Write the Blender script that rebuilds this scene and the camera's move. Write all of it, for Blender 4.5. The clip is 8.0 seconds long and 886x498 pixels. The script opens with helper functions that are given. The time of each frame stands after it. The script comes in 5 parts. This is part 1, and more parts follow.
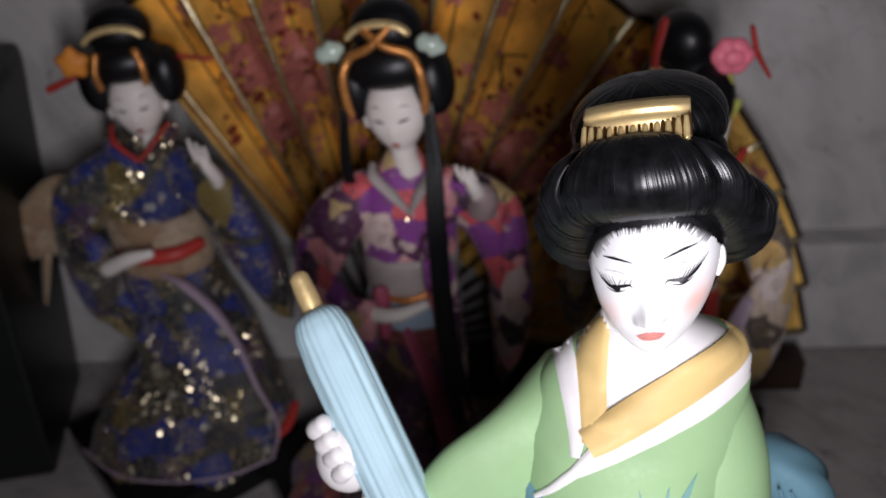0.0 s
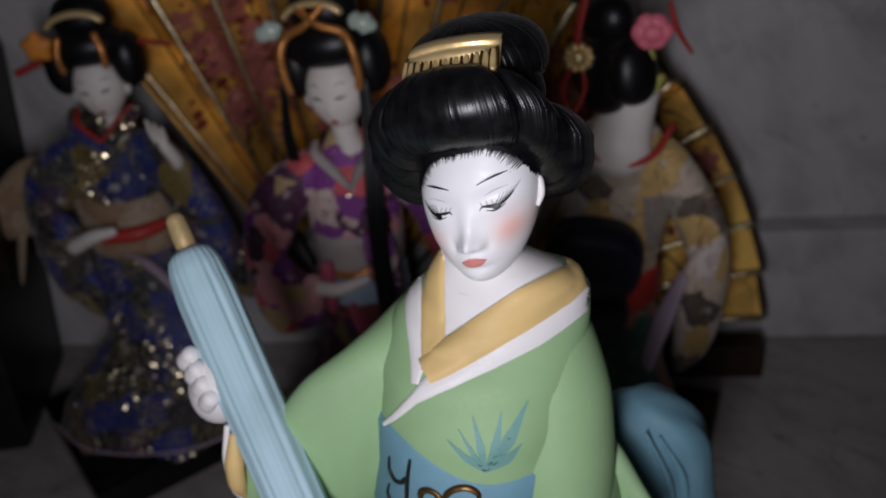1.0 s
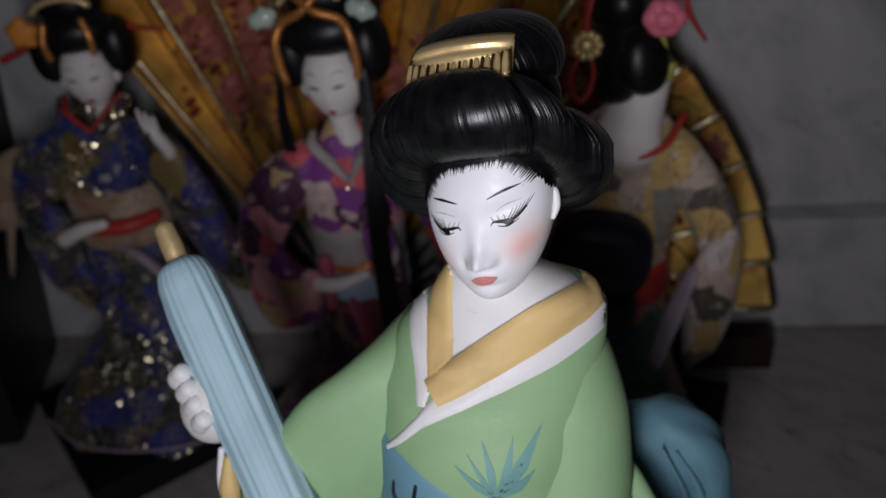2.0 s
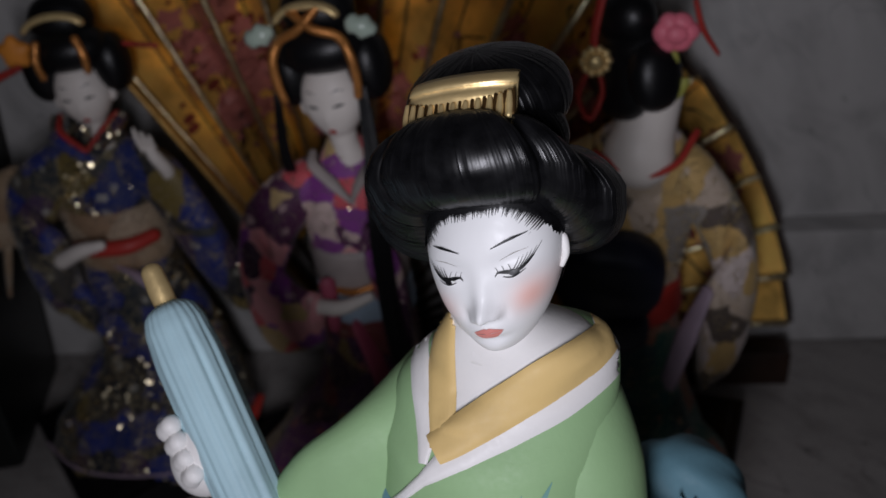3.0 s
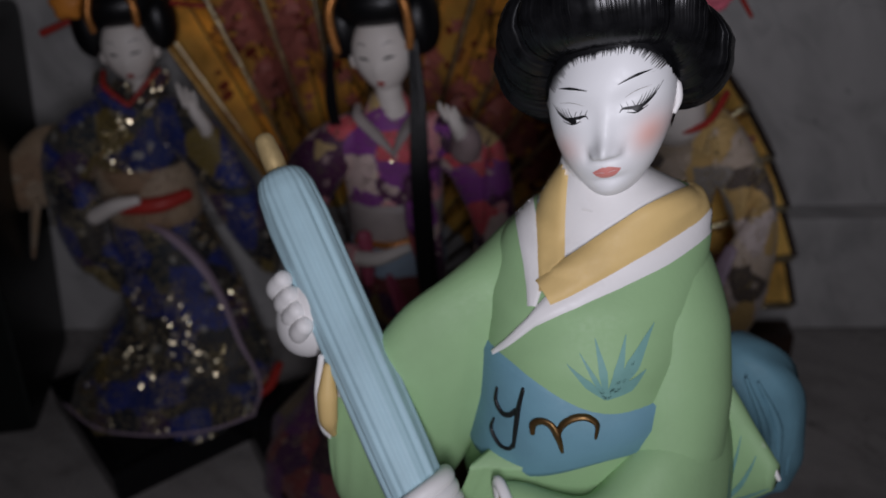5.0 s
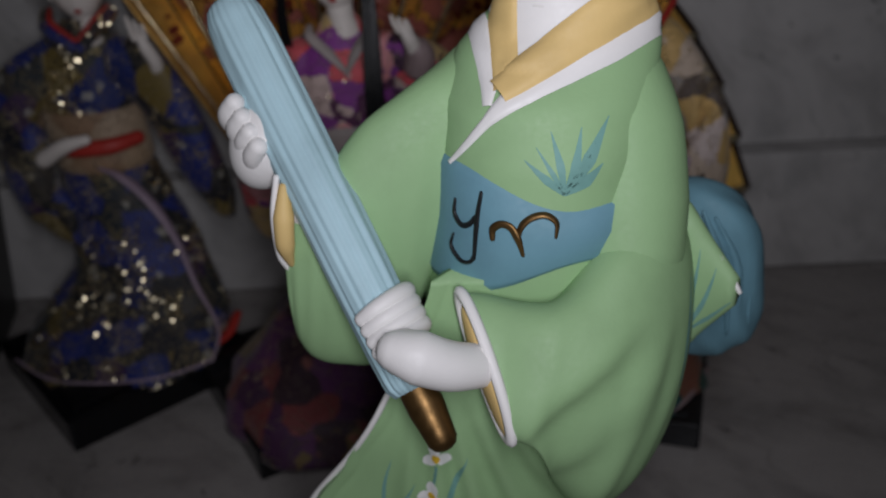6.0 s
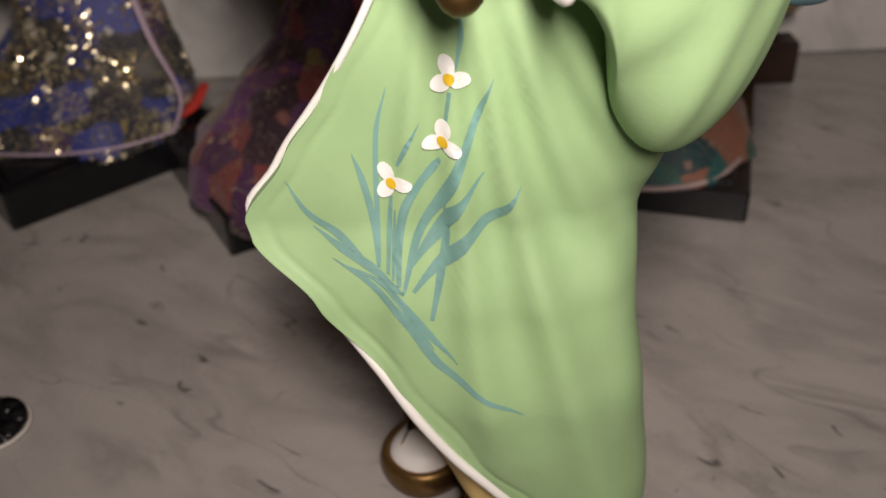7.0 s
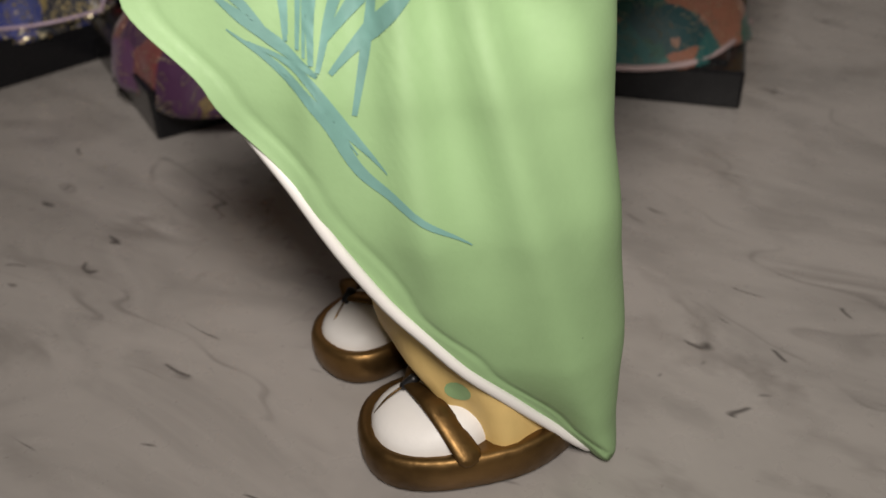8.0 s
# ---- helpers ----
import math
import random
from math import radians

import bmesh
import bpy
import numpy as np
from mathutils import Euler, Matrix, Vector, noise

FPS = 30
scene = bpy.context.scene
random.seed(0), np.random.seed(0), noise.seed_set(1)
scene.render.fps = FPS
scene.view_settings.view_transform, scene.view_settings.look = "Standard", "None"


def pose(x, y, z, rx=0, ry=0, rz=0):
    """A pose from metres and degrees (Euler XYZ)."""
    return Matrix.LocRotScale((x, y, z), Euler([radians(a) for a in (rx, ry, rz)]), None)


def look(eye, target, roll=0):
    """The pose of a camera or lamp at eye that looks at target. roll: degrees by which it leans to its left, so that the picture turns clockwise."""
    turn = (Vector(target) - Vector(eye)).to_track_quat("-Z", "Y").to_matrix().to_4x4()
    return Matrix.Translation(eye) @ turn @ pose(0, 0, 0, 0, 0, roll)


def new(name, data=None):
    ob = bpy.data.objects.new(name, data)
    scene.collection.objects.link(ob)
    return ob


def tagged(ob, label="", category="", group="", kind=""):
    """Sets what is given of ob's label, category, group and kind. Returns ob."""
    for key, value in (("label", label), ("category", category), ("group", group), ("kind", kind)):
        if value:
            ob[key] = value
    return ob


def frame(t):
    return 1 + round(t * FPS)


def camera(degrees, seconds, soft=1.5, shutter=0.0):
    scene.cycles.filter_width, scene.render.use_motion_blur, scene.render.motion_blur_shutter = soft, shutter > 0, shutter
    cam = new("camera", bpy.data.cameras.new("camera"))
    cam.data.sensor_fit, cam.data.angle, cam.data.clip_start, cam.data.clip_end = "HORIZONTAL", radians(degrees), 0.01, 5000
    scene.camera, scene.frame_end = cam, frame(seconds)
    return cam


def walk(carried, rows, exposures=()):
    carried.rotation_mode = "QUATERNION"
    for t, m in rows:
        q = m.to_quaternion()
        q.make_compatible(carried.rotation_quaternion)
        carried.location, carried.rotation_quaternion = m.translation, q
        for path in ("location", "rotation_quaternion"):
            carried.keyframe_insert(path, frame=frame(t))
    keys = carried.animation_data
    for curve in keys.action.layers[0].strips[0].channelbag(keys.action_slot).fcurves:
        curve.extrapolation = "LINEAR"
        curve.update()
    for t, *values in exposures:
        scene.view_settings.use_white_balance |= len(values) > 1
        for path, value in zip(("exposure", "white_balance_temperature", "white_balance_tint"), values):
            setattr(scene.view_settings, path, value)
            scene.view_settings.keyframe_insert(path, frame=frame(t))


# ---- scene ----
cam = camera(51.5, 8.0)
PATH = [
    (0, (-0.07, -0.182, 0.368), (-0.203, 1.501, -0.703), -4.0),
    (0.3, (-0.057, -0.184, 0.364), (-0.22, 1.495, -0.71), -3.9),
    (0.5, (-0.05, -0.188, 0.363), (-0.216, 1.492, -0.71), -3.9),
    (1, (-0.025, -0.199, 0.355), (-0.244, 1.5, -0.678), -5.1),
    (1.5, (-0.031, -0.188, 0.354), (-0.229, 1.485, -0.715), -5.0),
    (2.8, (-0.023, -0.176, 0.358), (-0.272, 1.488, -0.724), -5.8),
    (3, (-0.028, -0.167, 0.357), (-0.262, 1.498, -0.726), -6.2),
    (3.5, (-0.037, -0.155, 0.354), (-0.193, 1.517, -0.740), -6.3),
    (4, (-0.041, -0.168, 0.346), (-0.201, 1.514, -0.724), -5.6),
    (4.2, (-0.035, -0.174, 0.338), (-0.275, 1.504, -0.723), -5.4),
    (5.3, (-0.066, -0.217, 0.326), (-0.152, 1.545, -0.616), -2.2),
    (5.5, (-0.066, -0.224, 0.319), (-0.117, 1.553, -0.597), -2.5),
    (6, (-0.061, -0.227, 0.285), (-0.117, 1.542, -0.647), -3.4),
    (6.5, (-0.064, -0.212, 0.236), (-0.118, 1.51, -0.779), -3.0),
    (7, (-0.07, -0.2, 0.197), (-0.116, 1.462, -0.915), -3.1),
    (7.5, (-0.069, -0.19, 0.167), (-0.112, 1.45, -0.976), -2.9),
    (8, (-0.063, -0.185, 0.147), (-0.071, 1.453, -1.0), -1.9),
]
walk(cam, [(t, look(eye, target, roll)) for t, eye, target, roll in PATH],
     [(0.0, 0.0, 6050, 16), (0.4, -0.75, 6000, 16), (3.0, -1.02, 5850, 14), (4.2, -1.16, 5850, 14), (5.4, -1.25, 5850, 16),
      (6.0, -0.98, 5900, 12), (6.5, 0.38, 7100, 18), (7.0, 1.0, 7250, 16), (8.0, 1.22, 6950, 9)])
cam.data.dof.use_dof, cam.data.dof.focus_distance, cam.data.dof.aperture_fstop = True, 0.171, 18.5

# ---- light: a small hand torch beside the lens, and a dim room ----
world = bpy.data.worlds.new("dim_room")
world.use_nodes = True
world.node_tree.nodes["Background"].inputs["Color"].default_value = (1.0, 0.96, 0.92, 1)
world.node_tree.nodes["Background"].inputs["Strength"].default_value = 0.022
scene.world = world
torch = new("torch_light", bpy.data.lights.new("torch_light", "AREA"))
torch.data.shape, torch.data.size, torch.data.size_y, torch.data.energy, torch.data.color = "ELLIPSE", 0.030, 0.17, 0.64, (1.0, 0.95, 0.93)
torch.data.spread = radians(140)
torch.matrix_world = look((-0.047, -0.255, 0.318), (-0.062, 0.10, 0.25))

# ---- helpers of this scene ----
from mathutils.bvhtree import BVHTree

MM = 0.001
TAU = 2 * math.pi


def smooth(a, b, x):
    t = min(1.0, max(0.0, (x - a) / (b - a)))
    return t * t * (3 - 2 * t)


def mix(a, b, t):
    return a + (b - a) * t


def table(keys, x):
    """Smooth value from sorted (x, value...) rows."""
    if x <= keys[0][0]:
        return keys[0][1:]
    for lo, hi in zip(keys, keys[1:]):
        if x <= hi[0]:
            t = (x - lo[0]) / (hi[0] - lo[0])
            t = t * t * (3 - 2 * t) * 0.5 + t * 0.5
            return tuple(mix(p, q, t) for p, q in zip(lo[1:], hi[1:]))
    return keys[-1][1:]


def loft(bm, rings, mat=0, close=True, caps=(True, True)):
    """Skin of rings of points, with flat caps."""
    rows = [[bm.verts.new(p) for p in ring] for ring in rings]
    n = len(rows[0])
    for a, b in zip(rows, rows[1:]):
        for i in range(n if close else n - 1):
            j = (i + 1) % n
            f = bm.faces.new((a[i], a[j], b[j], b[i]))
            f.material_index, f.smooth = mat, True
    if close:
        for row, wanted, flip in ((rows[0], caps[0], True), (rows[-1], caps[1], False)):
            if wanted:
                f = bm.faces.new(row[::-1] if flip else row)
                f.material_index, f.smooth = mat, True
    return rows


def frames_along(pts):
    """Points with two axes across the path, carried without twist."""
    pts = [Vector(p) for p in pts]
    out, side = [], None
    for i, p in enumerate(pts):
        d = (pts[min(i + 1, len(pts) - 1)] - pts[max(i - 1, 0)]).normalized()
        if side is None:
            side = d.cross(Vector((0, 0, 1)))
            if side.length < 0.1:
                side = d.cross(Vector((1, 0, 0)))
        side = (side - d * side.dot(d)).normalized()
        out.append((p, side, d.cross(side).normalized(), d))
    return out


def curve_points(pts, steps=6):
    """Catmull-Rom through the points."""
    pts = [Vector(p) for p in pts]
    q = [2 * pts[0] - pts[1]] + pts + [2 * pts[-1] - pts[-2]]
    out = []
    for i in range(1, len(q) - 2):
        for k in range(steps):
            t = k / steps
            a, b, c, d = q[i - 1:i + 3]
            out.append(0.5 * (2 * b + (c - a) * t + (2 * a - 5 * b + 4 * c - d) * t * t + (3 * b - a - 3 * c + d) * t ** 3))
    return out + [pts[-1]]


def tube(bm, pts, radii, mat=0, n=10, steps=5, flat=1.0):
    """Round, tapering tube through points, with rounded ends."""
    path = curve_points(pts, steps) if len(pts) > 1 else pts
    last = len(path) - 1
    rings = []
    for i, (p, a, b, d) in enumerate(frames_along(path)):
        t = i / last * (len(radii) - 1)
        k = min(int(t), len(radii) - 2)
        r = mix(radii[k], radii[k + 1], t - k)
        if i == 0 or i == last:
            e = d * (-r if i == 0 else r) * 0.7
            ends = [[p + e * s + (a * math.cos(u * TAU / n) + b * flat * math.sin(u * TAU / n)) * r * c for u in range(n)] for s, c in ((0.9, 0.3), (0.6, 0.75))]
            ring = [p + (a * math.cos(u * TAU / n) + b * flat * math.sin(u * TAU / n)) * r for u in range(n)]
            rings += ends + [ring] if i == 0 else [ring] + ends[::-1]
            continue
        rings.append([p + (a * math.cos(u * TAU / n) + b * flat * math.sin(u * TAU / n)) * r for u in range(n)])
    return loft(bm, rings, mat)


def blob(bm, centre, radii, mat=0, turn=(0, 0, 0), n=24, m=14, power=1.0, shape=None):
    """Ellipsoid, squarer with a power under 1, shaped by a function of its unit point."""
    rot, centre = Euler([radians(a) for a in turn]).to_matrix(), Vector(centre)
    rings = []
    for j in range(m + 1):
        lat = -math.pi / 2 + math.pi * min(max(j / m, 0.02), 0.98)
        ring = []
        for i in range(n):
            lon = TAU * i / n
            p = [math.cos(lat) * math.cos(lon), math.cos(lat) * math.sin(lon), math.sin(lat)]
            p = Vector([math.copysign(abs(c) ** power, c) for c in p])
            if shape:
                p = Vector(shape(p))
            ring.append(centre + rot @ Vector((p.x * radii[0], p.y * radii[1], p.z * radii[2])))
        rings.append(ring)
    return loft(bm, rings, mat)


def bag(bm, sections, mat=0, n=28, steps=5, power=1.0, folds=0.0, tight=9.0):
    """Hanging sleeve: rows of centre x, y, z, half height and half thickness, swept level."""
    path = curve_points([s[:3] for s in sections], steps)
    sizes = curve_points([(s[3], s[4], 0) for s in sections], steps)
    rings = []
    for i, p in enumerate(path):
        d = path[min(i + 1, len(path) - 1)] - path[max(i - 1, 0)]
        d.z *= 0.3
        side = d.cross(Vector((0, 0, 1))).normalized()
        h, w = sizes[i][0], sizes[i][1]
        ring = []
        for k in range(n):
            u = TAU * k / n
            c, s = math.cos(u), math.sin(u)
            c, s = math.copysign(abs(c) ** power, c), math.copysign(abs(s) ** power, s)
            f = folds * math.sin(i * tight / steps + 2.2 * s) * (1 - abs(s)) 
            ring.append(p + side * (w * c + math.copysign(f, c)) + Vector((0, 0, h * s)))
        rings.append(ring)
    return loft(bm, rings, mat)


def ribbon(bm, tree, way, pts, widths, mat, lift=0.3, steps=8, across=2, crown=0.0, reach=40.0):
    """A brush stroke laid on the surface of a tree of faces, thrown along way."""
    way = Vector(way).normalized()
    path = curve_points(pts, steps)
    rows = []
    last = len(path) - 1
    for i, (p, d) in enumerate(zip(path, [path[min(k + 1, last)] - path[max(k - 1, 0)] for k in range(last + 1)])):
        side = d.cross(way).normalized()
        t = i / last * (len(widths) - 1)
        k = min(int(t), len(widths) - 2)
        w = mix(widths[k], widths[k + 1], t - k) / 2
        row = []
        for j in range(across + 1):
            q = p + side * w * (2 * j / across - 1)
            place, normal, _, _ = tree.ray_cast(q - way * 60, way)
            if place is None or (place - q).length > reach:
                place = tree.find_nearest(q)[0]
            row.append(bm.verts.new(place - way * (lift + crown * (1 - (2 * j / across - 1) ** 4))))
        rows.append(row)
    for a, b in zip(rows, rows[1:]):
        for j in range(across):
            f = bm.faces.new((a[j], a[j + 1], b[j + 1], b[j]))
            f.material_index, f.smooth = mat, True


def dab(bm, tree, way, centre, ru, rv, mat, turn=0.0, lift=0.16, n=14):
    """A round dab of paint on a surface."""
    way = Vector(way).normalized()
    right = way.cross(Vector((0, 0, 1))).normalized()
    up = right.cross(way)
    c, s = math.cos(radians(turn)), math.sin(radians(turn))
    def put(a, b):
        q = Vector(centre) + right * (a * c - b * s) + up * (a * s + b * c)
        place, normal, _, _ = tree.ray_cast(q - way * 60, way)
        if place is None:
            place, normal = q, -way
        if normal.dot(way) > 0:
            normal = -normal
        return bm.verts.new(place - way * lift)
    mid = put(0, 0)
    inner = [put(0.6 * ru * math.cos(TAU * k / n), 0.6 * rv * math.sin(TAU * k / n)) for k in range(n)]
    rim = [put(ru * math.cos(TAU * k / n), rv * math.sin(TAU * k / n)) for k in range(n)]
    for k in range(n):
        j = (k + 1) % n
        for f in (bm.faces.new((mid, inner[k], inner[j])), bm.faces.new((inner[k], rim[k], rim[j], inner[j]))):
            f.material_index, f.smooth = mat, True


def box(bm, lo, hi, mat=0, bevel=0.0):
    """A box with bevelled edges."""
    made = bmesh.ops.create_cube(bm, size=1.0, matrix=Matrix.Translation([(a + b) / 2 for a, b in zip(lo, hi)]) @ Matrix.Diagonal([b - a for a, b in zip(lo, hi)] + [1]))
    faces = {f for v in made["verts"] for f in v.link_faces}
    for f in faces:
        f.material_index = mat
    if bevel:
        bmesh.ops.bevel(bm, geom=list({e for f in faces for e in f.edges}), offset=bevel, segments=3, profile=0.5, affect="EDGES", clamp_overlap=True)


def mesh_of(name, bm, mats, scale=1.0):
    if scale != 1.0:
        bmesh.ops.scale(bm, vec=(scale,) * 3, verts=bm.verts)
    bmesh.ops.recalc_face_normals(bm, faces=bm.faces)
    data = bpy.data.meshes.new(name)
    bm.to_mesh(data)
    bm.free()
    for m in mats if isinstance(mats, (list, tuple)) else [mats]:
        data.materials.append(m)
    return data


def part(name, bm, mats, parent=None, label=""):
    ob = new(name, mesh_of(name, bm, mats))
    if parent:
        ob.parent = parent
    return tagged(ob, label)


# ---- materials ----
def material(name):
    m = bpy.data.materials.new(name)
    m.use_nodes = True
    nodes, links = m.node_tree.nodes, m.node_tree.links
    return m, nodes, links, nodes["Principled BSDF"]


def node(nodes, kind, **values):
    n = nodes.new(kind)
    for key, value in values.items():
        n.inputs[key.replace("_", " ")].default_value = value
    return n


def ramp(nodes, stops, constant=False):
    r = nodes.new("ShaderNodeValToRGB")
    r.color_ramp.interpolation = "CONSTANT" if constant else "LINEAR"
    el = r.color_ramp.elements
    while len(el) < len(stops):
        el.new(0.5)
    for e, (p, c) in zip(el, stops):
        e.position, e.color = p, (*c, 1) if len(c) == 3 else c
    return r


def glaze(name, colour, rough=0.5, metal=0.0, vary=0.08, grain=900.0, bump=0.15, specks=0.0, coat=0.0, spec=0.4):
    """Painted bisque, lacquer, metal paint or plain cloth: two scales of tone, fine relief, rare specks."""
    m, nodes, links, bsdf = material(name)
    co = nodes.new("ShaderNodeTexCoord")
    big = node(nodes, "ShaderNodeTexNoise", Scale=45.0, Detail=4.0, Roughness=0.6)
    fine = node(nodes, "ShaderNodeTexNoise", Scale=grain, Detail=3.0, Roughness=0.6)
    for t in (big, fine):
        links.new(co.outputs["Object"], t.inputs["Vector"])
    lo = [c * (1 - vary * 1.6) for c in colour]
    hi = [min(1, c * (1 + vary)) for c in colour]
    tone = ramp(nodes, [(0.3, lo), (0.5, colour), (0.72, hi)])
    links.new(big.outputs["Fac"], tone.inputs["Fac"])
    out = tone.outputs["Color"]
    if specks:
        v = node(nodes, "ShaderNodeTexVoronoi", Scale=130.0)
        links.new(co.outputs["Object"], v.inputs["Vector"])
        cut = ramp(nodes, [(0.0, (1, 1, 1)), (specks, (0, 0, 0))])
        links.new(v.outputs["Distance"], cut.inputs["Fac"])
        n3 = node(nodes, "ShaderNodeTexNoise", Scale=60.0, Detail=1.0)
        links.new(co.outputs["Object"], n3.inputs["Vector"])
        gate = ramp(nodes, [(0.58, (0, 0, 0)), (0.62, (1, 1, 1))])
        links.new(n3.outputs["Fac"], gate.inputs["Fac"])
        both = nodes.new("ShaderNodeMath")
        both.operation = "MULTIPLY"
        links.new(cut.outputs["Color"], both.inputs[0])
        links.new(gate.outputs["Color"], both.inputs[1])
        mixer = nodes.new("ShaderNodeMixRGB")
        mixer.inputs["Color2"].default_value = (0.03, 0.028, 0.02, 1)
        links.new(both.outputs[0], mixer.inputs["Fac"])
        links.new(out, mixer.inputs["Color1"])
        out = mixer.outputs["Color"]
    links.new(out, bsdf.inputs["Base Color"])
    rr = ramp(nodes, [(0.3, (max(0, rough - 0.09),) * 3), (0.7, (min(1, rough + 0.09),) * 3)])
    links.new(fine.outputs["Fac"], rr.inputs["Fac"])
    links.new(rr.outputs["Color"], bsdf.inputs["Roughness"])
    bsdf.inputs["Metallic"].default_value = metal
    bsdf.inputs["Specular IOR Level"].default_value = spec
    bsdf.inputs["Coat Weight"].default_value = coat
    if bump:
        b = node(nodes, "ShaderNodeBump", Strength=bump, Distance=0.0003)
        links.new(fine.outputs["Fac"], b.inputs["Height"])
        links.new(b.outputs["Normal"], bsdf.inputs["Normal"])
    return m


def marble(name, tone, vein, scale=1.0, rough=0.35, turn=0.0):
    """Polished pale marble with soft grey clouds, dark drifting veins and short flecks."""
    m, nodes, links, bsdf = material(name)
    co = nodes.new("ShaderNodeTexCoord")
    mp = nodes.new("ShaderNodeMapping")
    mp.vector_type = "TEXTURE"
    mp.inputs["Rotation"].default_value = (0, turn, -turn)
    mp.inputs["Scale"].default_value = (1 / scale, 1 / (scale * 5.0), 1 / (scale * 4.0))
    links.new(co.outputs["Object"], mp.inputs["Vector"])
    def noise_at(s, d, dist=0.0, rough_=0.6):
        n = node(nodes, "ShaderNodeTexNoise", Scale=s, Detail=d, Roughness=rough_, Distortion=dist)
        links.new(mp.outputs["Vector"], n.inputs["Vector"])
        return n
    def mul(a, b):
        q = nodes.new("ShaderNodeMath")
        q.operation = "MULTIPLY"
        links.new(a, q.inputs[0])
        links.new(b, q.inputs[1])
        return q.outputs[0]
    def line(n, half, mid=0.5):
        r = ramp(nodes, [(mid - half, (0, 0, 0)), (mid, (1, 1, 1)), (mid + half, (0, 0, 0))])
        links.new(n.outputs["Fac"], r.inputs["Fac"])
        return r.outputs["Color"]
    def gate(n, a, b):
        r = ramp(nodes, [(a, (0, 0, 0)), (b, (1, 1, 1))])
        links.new(n.outputs["Fac"], r.inputs["Fac"])
        return r.outputs["Color"]
    cloud = noise_at(5.0, 5.0, 0.6)
    base = ramp(nodes, [(0.3, [c * 0.72 for c in tone]), (0.52, tone), (0.75, [min(1, c * 1.12) for c in tone])])
    links.new(cloud.outputs["Fac"], base.inputs["Fac"])
    wide = mul(line(noise_at(2.6, 5.0, 0.5), 0.05), gate(noise_at(4.0, 2.0), 0.48, 0.66))
    thin = mul(line(noise_at(2.2, 3.0, 0.2, 0.5), 0.006, 0.47), gate(noise_at(7.0, 2.0), 0.46, 0.6))
    fleck = mul(line(noise_at(8.0, 1.0, 0.1), 0.014, 0.56), gate(noise_at(14.0, 1.0), 0.62, 0.66))
    colour = base.outputs["Color"]
    for mask, amount, c in ((wide, 0.35, [v * 1.7 for v in vein]), (thin, 0.4, vein), (fleck, 0.85, [v * 0.6 for v in vein])):
        k = nodes.new("ShaderNodeMath")
        k.operation = "MULTIPLY"
        k.inputs[1].default_value = amount
        links.new(mask, k.inputs[0])
        x = nodes.new("ShaderNodeMixRGB")
        x.inputs["Color2"].default_value = (*c, 1)
        links.new(k.outputs[0], x.inputs["Fac"])
        links.new(colour, x.inputs["Color1"])
        colour = x.outputs["Color"]
    links.new(colour, bsdf.inputs["Base Color"])
    grain = node(nodes, "ShaderNodeTexNoise", Scale=160.0, Detail=3.0)
    links.new(co.outputs["Object"], grain.inputs["Vector"])
    rr = ramp(nodes, [(0.3, (rough - 0.07,) * 3), (0.7, (rough + 0.1,) * 3)])
    links.new(grain.outputs["Fac"], rr.inputs["Fac"])
    links.new(rr.outputs["Color"], bsdf.inputs["Roughness"])
    b = node(nodes, "ShaderNodeBump", Strength=0.04, Distance=0.0005)
    links.new(grain.outputs["Fac"], b.inputs["Height"])
    links.new(b.outputs["Normal"], bsdf.inputs["Normal"])
    return m


